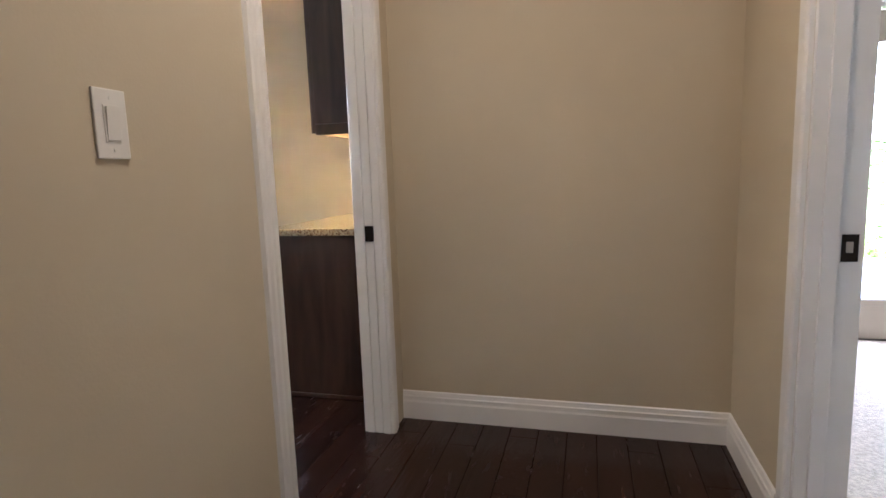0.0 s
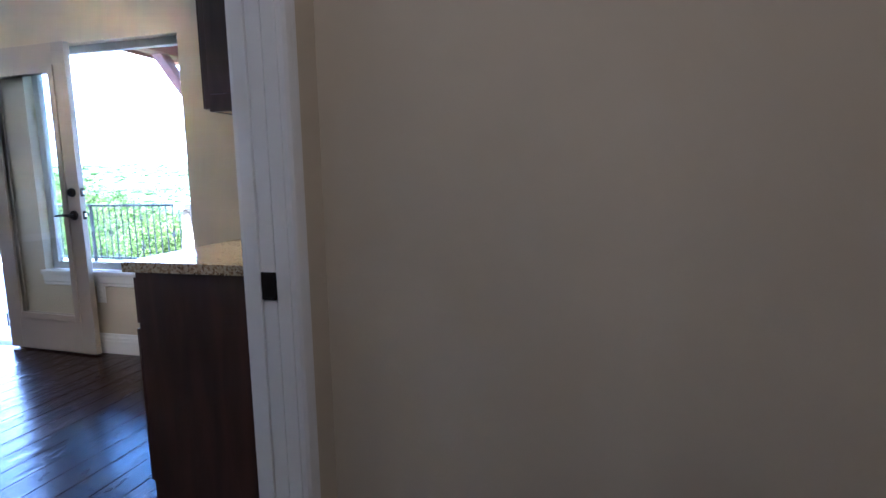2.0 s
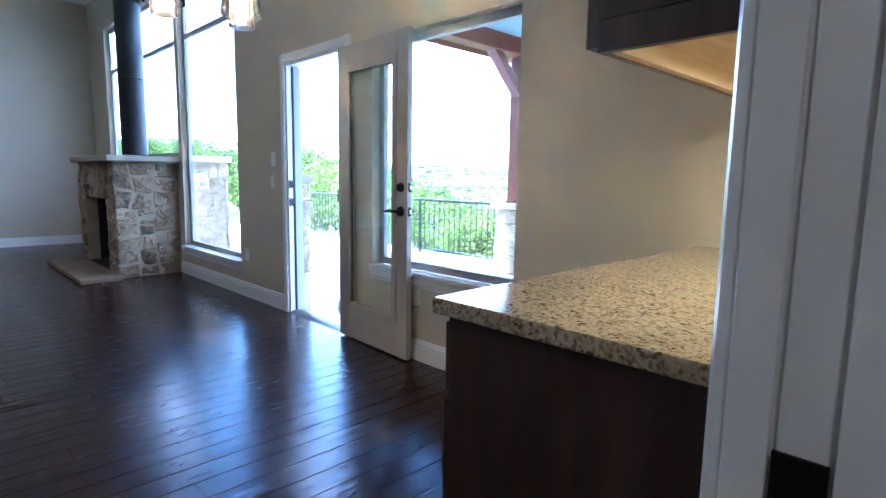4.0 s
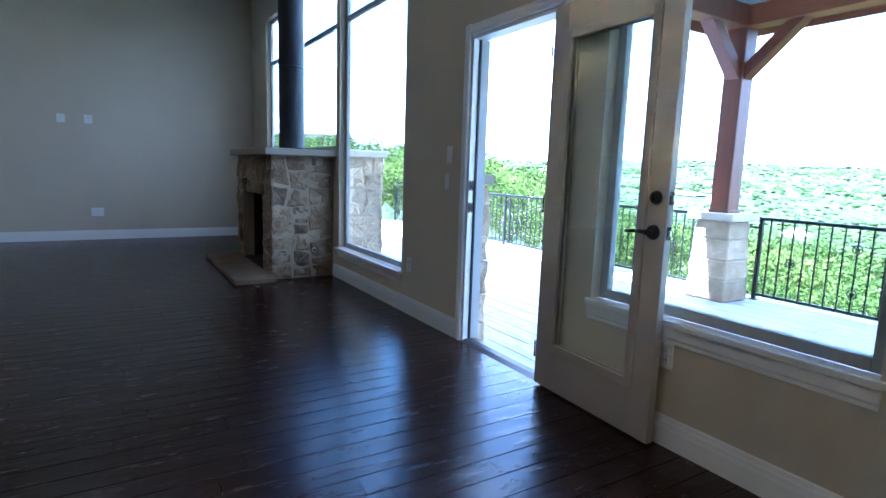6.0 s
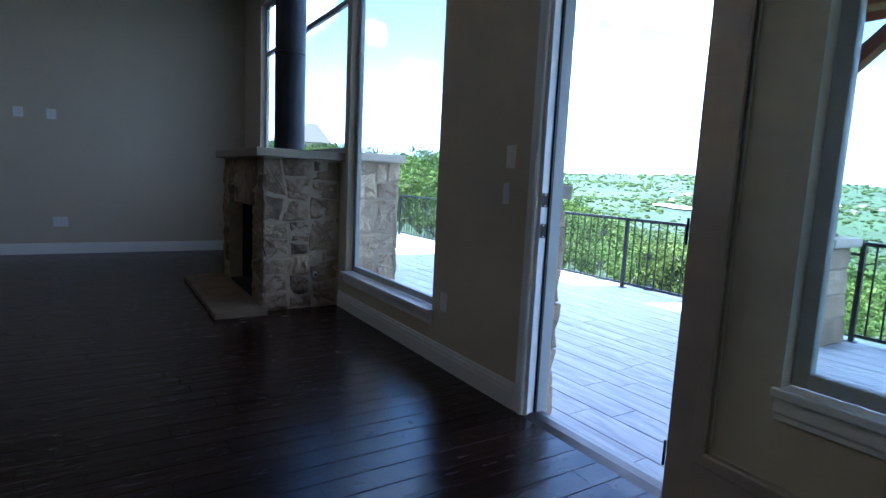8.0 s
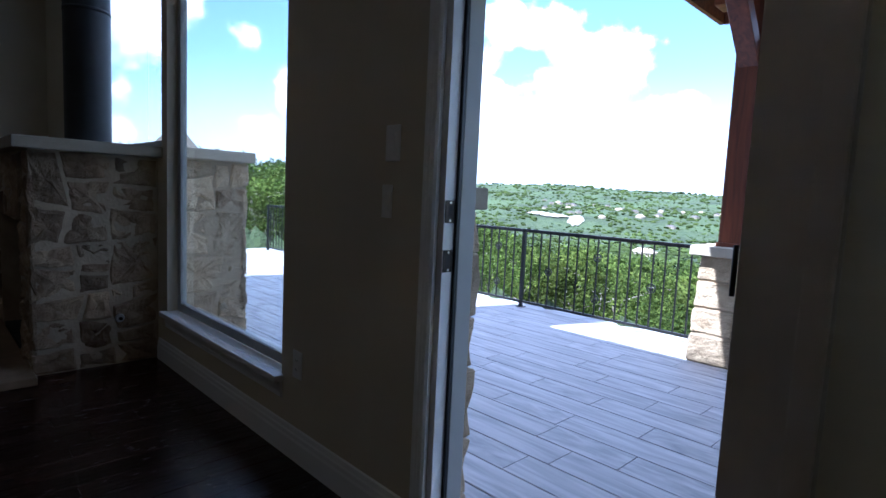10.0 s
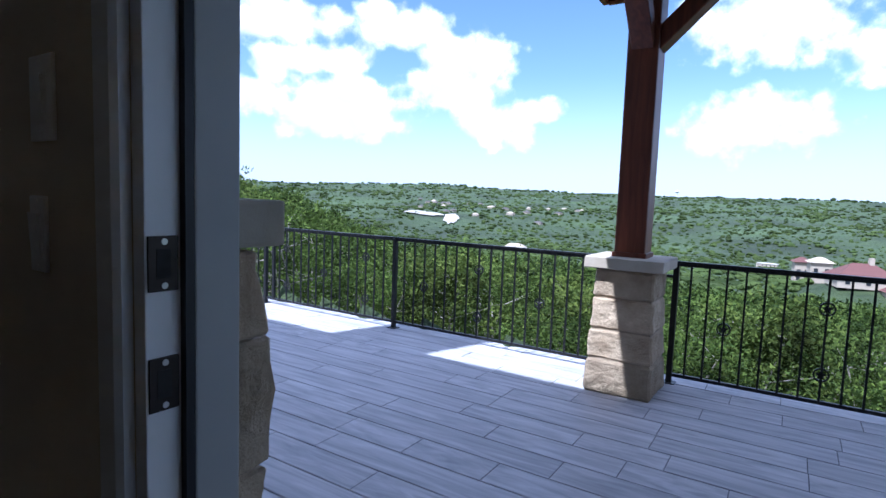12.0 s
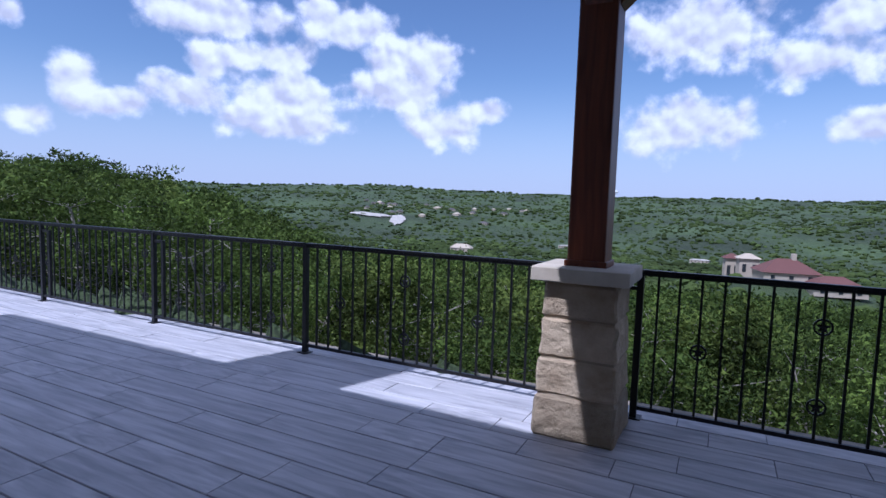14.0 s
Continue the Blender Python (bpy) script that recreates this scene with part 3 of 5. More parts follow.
glazed_door("door_1", 0.806, 2.05, (-4.08, NY - 0.052, 0.012), -2.8, "glazed patio door standing open against the window wall")
glazed_door("door_2", 0.86, 2.06, (DOOR2[0] + 0.045, NY + 0.03, 0.012), 0, "closed white glazed bedroom door")
# unseen second leaf, added so that more sky light reaches the bedroom
glazed_door("added_door_leaf", 0.86, 2.06, (DOOR2[0] + 0.945, NY + 0.03, 0.012), 0, "unseen second glazed leaf added to admit more bedroom daylight")


def door_frame(name, o, strikes, label):
    x0, x1, z0, z1 = o
    th = thing(name, label, "door frame", (x0, NY, 0))
    w = x1 - x0
    t = 0.025
    for a, b in ((0, t), (w - t, w)):
        part("jamb", box_bm(a, b, 0.001, NO - NY - 0.002, 0.0, z1 - t, bevel=0.002), M_TRIM, th, "white painted jamb")
        part("weatherstrip", box_bm(a + 0.004 if a == 0 else a - 0.012, b + 0.012 if a == 0 else b - 0.004, 0.046, 0.058, 0.02, z1 - t - 0.002), M_BLACK, th, "black weatherstrip")
        part("brickmould", box_bm(a + 0.002, b + 0.013, 0.058, 0.124, 0.0, z1 - t, bevel=0.003) if a == 0 else box_bm(a - 0.013, b - 0.002, 0.058, 0.124, 0.0, z1 - t, bevel=0.003), M_FRAME, th, "taupe exterior jamb")
    part("head", box_bm(0, w, 0.001, NO - NY - 0.002, z1 - t, z1, bevel=0.003), M_TRIM, th)
    part("threshold", extrude_profile(bmesh.new(), [(-0.02, 0.0), (0.02, 0.014), (0.06, 0.02), (0.10, 0.016), (0.15, -0.02), (0.15, -0.06), (-0.02, -0.02)], lambda s, u, v: (s, u, v), t, w - t), M_ALU, th, "dark metal threshold")
    if strikes:
        for z in (0.95, 1.10):
            sp = part("strike", box_bm(t, t + 0.003, 0.004, 0.042, z - 0.034, z + 0.034, bevel=0.001), M_BRONZE, th, "bronze strike plate")
            part("latch_hole", box_bm(t + 0.003, t + 0.0036, 0.014, 0.032, z - 0.018, z + 0.018), M_SOOT, sp)
            for dz in (-0.027, 0.027):
                part("screw", cyl(bmesh.new(), (t + 0.003, 0.024, z + dz), (t + 0.0042, 0.024, z + dz), 0.004, None, 10), M_STEEL, sp)
    return th


door_frame("patio_door_frame", DOOR, True, "white door frame with bronze strikes and black weatherstrip")
door_frame("bedroom_patio_door_frame", DOOR2, False, "white exterior door frame")

# ---- roofs ----


def slab_between(p, q, thick, x0, x1):
    """A sloped slab from (y, z) p to q, of that thickness, along x."""
    bm = bmesh.new()
    (ya, za), (yb, zb) = p, q
    return extrude_profile(bm, [(ya, za), (yb, zb), (yb, zb + thick), (ya, za + thick)], lambda s, u, v: (s, u, v), x0, x1)


EAVE_Y, EAVE_Z = 4.41, 4.22
structure("roof", slab_between((EAVE_Y, EAVE_Z), (-8.0, 8.5), 0.09, -11.63, 4.6), M_SHINGLE, "dark shingle main roof", "roof")
structure("soffit", box_bm(-11.6, 4.5, NO + 0.001, EAVE_Y - 0.03, 4.16, 4.20), M_PORCH_CEIL, "blue-grey painted eave soffit", "soffit")
structure("chimney", box_bm(-8.62, -7.74, NO + 0.005, 4.48, 4.33, 6.6, bevel=0.01), M_EXT, "stucco chimney chase above the roof", "chimney")


def porch():
    th = thing("porch_roof", "blue-grey porch ceiling with stained cedar beams", "porch roof", (0, 0, 0), "", "structure")
    part("porch_ceiling", box_bm(-5.54, 5.0, NO + 0.002, 7.62, 2.90, 2.96), M_PORCH_CEIL, th, "blue-grey painted porch ceiling")
    part("shingle_deck", box_bm(-5.62, 5.1, NO + 0.05, 7.80, 2.961, 3.05), M_SHINGLE, th)
    part("beam", box_bm(-5.46, 5.0, 7.13, 7.33, 2.70, 2.899, bevel=0.008), M_BEAM, th, "stained cedar beam")
    part("beam", box_bm(-5.26, -5.06, NO + 0.002, 7.128, 2.70, 2.899, bevel=0.008), M_TIMBER, th, "stained cedar beam")
    part("fascia", box_bm(-5.66, -5.621, NO + 0.05, 7.82, 2.76, 2.98, bevel=0.004), M_BEAM, th, "orange-brown cedar fascia")
    part("fascia", box_bm(-5.62, 5.1, 7.80, 7.84, 2.76, 2.98, bevel=0.004), M_BEAM, th, "orange-brown cedar fascia")
    part("gutter", box_bm(-5.68, 5.1, 7.841, 7.93, 2.86, 2.97, bevel=0.012), M_FRAME, th, "taupe metal gutter")


porch()

# ---- terrace ----
patio = structure("patio", box_bm(-14.0, 6.0, NO + 0.002, 7.66, -0.6, PZ - 0.008), M_CONC_JOINT, "grey wood-stamped concrete terrace", "patio")


def jitter_block(w, d, h, taper=0.0, seed=0, rough=0.012, cuts=4):
    """A roughly dressed stone block, base centre at the origin."""
    rng = random.Random(seed)
    bm = bmesh.new()
    box(bm, -w / 2, w / 2, -d / 2, d / 2, 0, h)
    bmesh.ops.bevel(bm, geom=bm.edges[:], offset=min(w, d, h) * 0.07, segments=1, affect="EDGES")
    bmesh.ops.subdivide_edges(bm, edges=[e for e in bm.edges if e.calc_length() > 0.08], cuts=cuts, use_grid_fill=True)
    off = Vector((rng.uniform(0, 50), rng.uniform(0, 50), rng.uniform(0, 50)))
    for v in bm.verts:
        k = 1 - taper * v.co.z / h
        v.co.x, v.co.y = v.co.x * k, v.co.y * k
        s = noise.noise_vector(v.co * 9 + off) * rough + noise.noise_vector(v.co * 26 + off) * rough * 0.45
        v.co.x, v.co.y = v.co.x + s.x, v.co.y + s.y
        if 0.01 < v.co.z < h - 0.01:
            v.co.z += s.z * 0.5
    return bm


PED_X, PED_Y = -5.172, 7.235


def column():
    th = thing("porch_column", "stained cedar post on a tapered limestone pedestal", "column", (PED_X, PED_Y, PZ))
    z, w = 0.0, 0.44
    for i, h in enumerate((0.235, 0.20, 0.215, 0.19)):
        w1 = w - 0.018
        st = part("stone", jitter_block(w, w, h - 0.008, 0.035, 40 + i, 0.011, 5), M_STONE_EXT, th)
        st.location = (0, 0, z)
        part("mortar_bed", box_bm(-w1 / 2 + 0.012, w1 / 2 - 0.012, -w1 / 2 + 0.012, w1 / 2 - 0.012, z + h - 0.014, z + h + 0.004), M_MORTAR, th)
        z, w = z + h, w1
    cap = part("capstone", jitter_block(0.50, 0.50, 0.075, 0.0, 61, 0.006, 4), M_MANTEL, th, "pale limestone capstone")
    cap.location = (0, 0, z + 0.003)
    top = z + 0.08
    part("post", box_bm(-0.10, 0.10, -0.10, 0.10, top, 2.70 - PZ - 0.002, bevel=0.012), M_TIMBER, th, "red-brown stained cedar post")
    part("post_base", box_bm(-0.112, 0.112, -0.112, 0.112, top - 0.004, top + 0.03, bevel=0.006), M_TIMBER, th)
    for dx, dy in ((1, 0), (0, -1)):
        bm = bmesh.new()
        a, b = 2.30 - PZ, 2.72 - PZ
        n0 = 0.07
        pts = [(0.10, a - 0.10), (0.10, a + 0.06), (0.46, b - 0.022), (0.62, b - 0.022)]
        if dx:
            extrude_profile(bm, pts, lambda s, u, v: (u, s, v), -n0, n0)
        else:
            extrude_profile(bm, pts, lambda s, u, v: (s, -u, v), -n0, n0)
        bmesh.ops.recalc_face_normals(bm, faces=bm.faces[:])
        bmesh.ops.bevel(bm, geom=bm.edges[:], offset=0.006, segments=1, affect="EDGES")
        part("brace", bm, M_TIMBER, th, "diagonal cedar knee brace")


column()

RAIL_Y, RAIL_TOP = 7.566, 0.82


def star_mesh():
    bm = bmesh.new()
    r, t, n = 0.040, 0.005, 20
    for y0, y1 in ((-0.004, 0.004),):
        rings = [[bm.verts.new((k * math.cos(2 * math.pi * i / n), y, k * math.sin(2 * math.pi * i / n))) for i in range(n)] for k, y in ((r - t, y0), (r + t, y0), (r + t, y1), (r - t, y1))]
        for a in range(4):
            for i in range(n):
                bm.faces.new((rings[a][i], rings[a][(i + 1) % n], rings[(a + 1) % 4][(i + 1) % n], rings[(a + 1) % 4][i]))
    pts = []
    for i in range(10):
        k = 0.037 if i % 2 == 0 else 0.016
        a = math.pi / 2 + i * math.pi / 5
        pts.append((k * math.cos(a), k * math.sin(a)))
    front, back = bm.verts.new((0, -0.008, 0)), bm.verts.new((0, 0.008, 0))
    ring = [bm.verts.new((x, 0, z)) for x, z in pts]
    for i in range(10):
        bm.faces.new((ring[i], ring[(i + 1) % 10], front))
        bm.faces.new((ring[(i + 1) % 10], ring[i], back))
    return mesh_of("star", bm, M_BLACK)


STAR = star_mesh()
PICKET = mesh_of("picket", box_bm(-0.0065, 0.0065, -0.0065, 0.0065, 0.05, RAIL_TOP - PZ - 0.02), M_BLACK)
POST = mesh_of("rail_post", box_bm(-0.019, 0.019, -0.019, 0.019, 0.0, RAIL_TOP - PZ - 0.012, bevel=0.002), M_BLACK)
FOOT = mesh_of("foot_plate", box_bm(-0.045, 0.045, -0.045, 0.045, 0.0, 0.007, bevel=0.002), M_BLACK)


def railing(x0, x1, posts, stars, twin=()):
    """A length of iron railing from x0 to x1. stars: picket number -> heights."""
    th = thing("railing", "black iron terrace railing with star rosettes", "railing", (x0, RAIL_Y, PZ), "terrace railing")

    def child(name, me, at, parent=th):
        ob = new(name, me)
        ob.parent = parent
        ob.location = at
        return ob

    L = x1 - x0
    part("top_rail", box_bm(0, L, -0.021, 0.021, RAIL_TOP - PZ - 0.012, RAIL_TOP - PZ + 0.004, bevel=0.003), M_BLACK, th)
    part("upper_channel", box_bm(0, L, -0.011, 0.011, RAIL_TOP - PZ - 0.032, RAIL_TOP - PZ - 0.0125), M_BLACK, th)
    part("bottom_rail", box_bm(0, L, -0.012, 0.012, 0.05, 0.074, bevel=0.002), M_BLACK, th)
    for p in posts:
        q = child("rail_post", POST, (p - x0, 0, 0))
        child("foot_plate", FOOT, (0, 0, 0.0), q)
    for p in twin:
        part("end_post", box_bm(p - x0 - 0.014, p - x0 + 0.014, -0.014, 0.014, 0.05, 0.80, bevel=0.002), M_BLACK, th)
        part("bracket", box_bm(p - x0 - 0.13, p - x0, -0.010, 0.010, 0.775, 0.80), M_BLACK, th)
    n = round(L / 0.112)
    for i in range(1, n):
        x = i * L / n
        if min([abs(x + x0 - p) for p in posts] or [1]) < 0.05:
            continue
        pk = child("picket", PICKET, (x, 0, 0))
        for z in stars(i):
            child("star_rosette", STAR, (0, 0, z), pk)
    return th


def star_plan(shift):
    def f(i):
        k = (i + shift) % 10
        return {3: (0.44,), 8: (0.66, 0.24)}.get(k, ())
    return f


railing(-4.955, -1.9, [-4.94, -3.0, -1.92], star_plan(0))
railing(-7.457, PED_X - 0.215, [-7.457], star_plan(0))
railing(-9.327, -7.48, [-9.327], star_plan(5), [-9.19])
railing(-11.25, -9.35, [-11.25], star_plan(2), [-11.1])
railing(-13.6, -11.27, [-13.6], star_plan(7))
part_br = thing("rail_bracket", "short black iron rail bracket at the column", "bracket", (-5.0, RAIL_Y, 0.70))
part("bracket", box_bm(-0.06, 0.05, -0.010, 0.010, 0.0, 0.022), M_BLACK, part_br)

# ---- fireplace ----


def clip_cell(poly, seed, other):
    """The part of poly nearer to seed than to other."""
    mx, my = (seed[0] + other[0]) / 2, (seed[1] + other[1]) / 2
    nx, ny = other[0] - seed[0], other[1] - seed[1]
    out = []
    for i, p in enumerate(poly):
        q = poly[(i + 1) % len(poly)]
        dp, dq = (p[0] - mx) * nx + (p[1] - my) * ny, (q[0] - mx) * nx + (q[1] - my) * ny
        if dp <= 0:
            out.append(p)
        if dp * dq < 0:
            k = dp / (dp - dq)
            out.append((p[0] + k * (q[0] - p[0]), p[1] + k * (q[1] - p[1])))
    return out


def split_cell(poly, area, rng):
    """Cuts a cell across its longer side, slightly askew, until it is no larger than a stone."""
    xs, ys = [p[0] for p in poly], [p[1] for p in poly]
    size = abs(sum(p[0] * q[1] - q[0] * p[1] for p, q in zip(poly, poly[1:] + poly[:1]))) / 2
    if size < area * rng.choice((0.45, 0.9, 1.3, 2.0)):
        return [poly]
    w, h = max(xs) - min(xs), max(ys) - min(ys)
    tilt = rng.uniform(-0.22, 0.22)
    k = rng.uniform(0.34, 0.66)
    c = (min(xs) + w * (k if w > h else 0.5), min(ys) + h * (0.5 if w > h else k))
    d = (math.cos(tilt), math.sin(tilt)) if w > h else (-math.sin(tilt), math.cos(tilt))
    e = 0.05
    one, two = (c[0] - d[0] * e, c[1] - d[1] * e), (c[0] + d[0] * e, c[1] + d[1] * e)
    return [q for half in (clip_cell(poly, one, two), clip_cell(poly, two, one)) if len(half) > 2 for q in split_cell(half, area, rng)]


def rubble(parent, origin, u, n, w, h, size, seed, mat, depth=0.018, gap=0.013):
    """Squared rubble stones over a face w x h at origin, along u and up, that stands out along n."""
    rng = random.Random(seed)
    u, n, up, o = Vector(u), Vector(n), Vector((0, 0, 1)), Vector(origin)
    for poly in split_cell([(0, 0), (w, 0), (w, h), (0, h)], size * size * 0.8, rng):
        cx, cy = sum(p[0] for p in poly) / len(poly), sum(p[1] for p in poly) / len(poly)
        dense = []
        for i, p in enumerate(poly):
            q = poly[(i + 1) % len(poly)]
            m = max(1, int(math.dist(p, q) / 0.045))
            dense += [(p[0] + (q[0] - p[0]) * k / m, p[1] + (q[1] - p[1]) * k / m) for k in range(m)]
        if len(dense) < 4:
            continue
        bm = bmesh.new()
        rad = max(math.dist((cx, cy), p) for p in dense)
        f0, f1, f2, f3 = 1 - gap / rad, 1 - (gap + 0.014) / rad, 0.7, 0.36
        prow = depth * rng.uniform(0.55, 1.15)
        off = Vector((rng.uniform(0, 90), rng.uniform(0, 90), rng.uniform(0, 90)))
        rings = []
        for f, d in ((f0, -0.012), (f0, prow * 0.35), (f1, prow * 0.85), (f2, prow), (f3, prow * 1.05)):
            ring = []
            for px, py in dense:
                x, y = cx + (px - cx) * f, cy + (py - cy) * f
                k = noise.noise_vector(Vector((x * 7, y * 7, 0)) + off)
                x, y = x + k.x * 0.016, y + k.y * 0.016
                dd = d + (k.z * 0.02 + noise.noise(Vector((x * 22, y * 22, 3)) + off) * 0.017 if d > 0 else 0)
                ring.append(bm.verts.new(u * (x - cx) + up * (y - cy) + n * dd))
            rings.append(ring)
        mid = bm.verts.new(n * (prow + rng.uniform(-0.012, 0.014)))
        m = len(dense)
        for a, b in zip(rings, rings[1:]):
            for i in range(m):
                bm.faces.new((a[i], a[(i + 1) % m], b[(i + 1) % m], b[i]))
        for i in range(m):
            bm.faces.new((rings[-1][i], rings[-1][(i + 1) % m], mid))
        ob = part("stone", bm, mat, parent)
        ob.location = o + u * cx + up * cy


FX0, FX1, FY, FYO = -9.24, -7.52, 3.10, 4.46


def fireplace():
    th = thing("fireplace", "limestone rubble fireplace with cut stone mantel and hearth", "fireplace")
    e = 0.03
    top = 1.30
    bx0, bx1, bz = -8.95, -7.92, 0.87
    part("core", box_bm(FX0 + 0.021, bx0, FY + 0.021, NY - 0.002, 0.0, top), M_MORTAR, th)
    part("core", box_bm(bx1, FX1 - 0.021, FY + 0.021, NY - 0.002, 0.0, top), M_MORTAR, th)
    part("core", box_bm(bx0, bx1, FY + 0.021, NY - 0.002, bz, top), M_MORTAR, th)
    fb = bmesh.new()
    for a in ((bx0 + 0.002, bx0 + 0.03, 3.25, 3.74, 0.0, bz - 0.002), (bx1 - 0.03, bx1 - 0.002, 3.25, 3.74, 0.0, bz - 0.002), (bx0 + 0.03, bx1 - 0.03, 3.72, 3.75, 0.0, bz - 0.002), (bx0 + 0.03, bx1 - 0.03, 3.25, 3.72, bz - 0.03, bz - 0.002)):
        box(fb, *a)
    part("firebox", fb, M_SOOT, th, "sooty black firebox")
    part("firebox_floor", box_bm(bx0 + 0.03, bx1 - 0.03, FY + e, 3.72, 0.0, 0.05), M_SOOT, th)
    grate = part("fire_grate", box_bm(-8.75, -8.15, 3.42, 3.44, 0.10, 0.12), M_BLACK, th, "black iron fire grate")
    for i in range(7):
        part("grate_bar", box_bm(-8.72 + i * 0.09, -8.705 + i * 0.09, 3.30, 3.60, 0.12, 0.135), M_BLACK, grate)
    for x in (-8.7, -8.2):
        part("grate_leg", box_bm(x, x + 0.015, 3.42, 3.44, 0.05, 0.10), M_BLACK, grate)
    part("mantel", box_bm(FX0 - 0.06, FX1 + 0.08, FY - 0.06, NY - 0.002, top, 1.368, bevel=0.008), M_MANTEL, th, "cut limestone mantel slab")
    part("hearth", box_bm(FX0 - 0.0, -7.36, 2.71, FY + 0.02, 0.0, 0.045, bevel=0.008), M_HEARTH, th, "low cut limestone hearth slab")
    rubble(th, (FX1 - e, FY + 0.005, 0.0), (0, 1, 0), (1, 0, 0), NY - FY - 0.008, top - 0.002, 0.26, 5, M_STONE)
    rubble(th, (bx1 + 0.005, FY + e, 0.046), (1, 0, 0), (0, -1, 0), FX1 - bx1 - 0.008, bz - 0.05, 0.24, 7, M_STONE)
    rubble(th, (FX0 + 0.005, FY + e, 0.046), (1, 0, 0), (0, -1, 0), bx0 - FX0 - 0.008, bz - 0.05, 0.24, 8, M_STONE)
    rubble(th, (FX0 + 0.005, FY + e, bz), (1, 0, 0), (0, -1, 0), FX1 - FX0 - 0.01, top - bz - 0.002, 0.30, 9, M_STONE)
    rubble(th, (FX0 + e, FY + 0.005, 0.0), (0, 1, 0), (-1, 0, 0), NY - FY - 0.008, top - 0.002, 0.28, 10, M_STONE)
    return th


fireplace()


def outdoor_hearth():
    th = thing("outdoor_fireplace", "limestone rubble fireplace back standing on the terrace", "fireplace")
    x0, x1 = -9.30, -7.66
    part("core", box_bm(x0 + 0.022, x1 - 0.022, NO + 0.002, FYO - 0.022, PZ, 1.32), M_MORTAR, th)
    part("capstone", box_bm(x0 - 0.03, x1 + 0.03, NO + 0.002, FYO + 0.03, 1.32, 1.395, bevel=0.01), M_MANTEL, th, "cut limestone cap slab")
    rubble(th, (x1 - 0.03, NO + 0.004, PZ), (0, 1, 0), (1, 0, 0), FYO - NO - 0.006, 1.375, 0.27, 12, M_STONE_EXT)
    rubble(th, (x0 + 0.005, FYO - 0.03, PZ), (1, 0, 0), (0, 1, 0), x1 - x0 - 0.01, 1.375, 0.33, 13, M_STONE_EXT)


outdoor_hearth()
flue = thing("stove_pipe", "black steel flue pipe rising from the mantel", "flue pipe", (-8.45, 3.595, 1.369))
part("pipe", cyl(bmesh.new(), (0, 0, 0), (0, 0, CEIL - 1.37), 0.147, None, 40, False), M_FLUE, flue)
part("collar", lathe(bmesh.new(), [(0.147, 0.0), (0.165, 0.0), (0.165, 0.02), (0.150, 0.03), (0.147, 0.03)], 40), M_FLUE, flue)
for dz in (0.95, 1.85):
    part("seam_band", lathe(bmesh.new(), [(0.147, dz), (0.1495, dz), (0.1495, dz + 0.025), (0.147, dz + 0.025)], 40), M_FLUE, flue)
valve = thing("gas_valve", "chrome gas key valve set in the stone", "gas valve", (-7.482, 3.55, 0.304))
part("escutcheon", cyl(bmesh.new(), (0, 0, 0), (0.018, 0, 0), 0.027, 0.022, 24), M_STEEL, valve)
part("key_socket", cyl(bmesh.new(), (0.018, 0, 0), (0.032, 0, 0), 0.011, 0.010, 16), M_BRONZE, valve)


# stone wainscot outside, beside the door
def wainscot(x0, x1, z1, seed, cap=True):
    th = thing("stone_wainscot", "rough limestone wainscot with a stone cap outside", "wainscot", (0, 0, 0), "", "structure")
    part("backing", box_bm(x0 + 0.015, x1 - 0.02, NO + 0.001, NO + 0.06, PZ, z1), M_MORTAR, th)
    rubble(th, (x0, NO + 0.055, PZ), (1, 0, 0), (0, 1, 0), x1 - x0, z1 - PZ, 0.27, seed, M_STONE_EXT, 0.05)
    z, k = PZ, 0
    rng = random.Random(seed)
    while z < z1 - 0.05:
        h = min(rng.uniform(0.15, 0.27), z1 - z)
        h = z1 - z if z1 - z - h < 0.08 else h
        st = part("stone", jitter_block(0.085 + rng.uniform(-0.012, 0.012), 0.125 + rng.uniform(-0.022, 0.022), h - 0.006, 0, seed * 7 + k, 0.02, 4), M_STONE_EXT, th)
        st.location = (x1 - 0.032, NO + 0.062, z)
        z, k = z + h, k + 1
    if cap:
        part("capstone", box_bm(x0 - 0.01, x1 + 0.012, NO + 0.001, NO + 0.155, z1, z1 + 0.075, bevel=0.008), M_MANTEL, th, "cut limestone cap")


wainscot(-5.86, -4.98, 1.105, 21)
wainscot(-7.36, -5.87, 0.20, 22, False)

# ---- kitchen end ----
CX0, CX1, CY0, CY1 = -1.535, HX0 - 0.003, 2.335, NY - 0.003


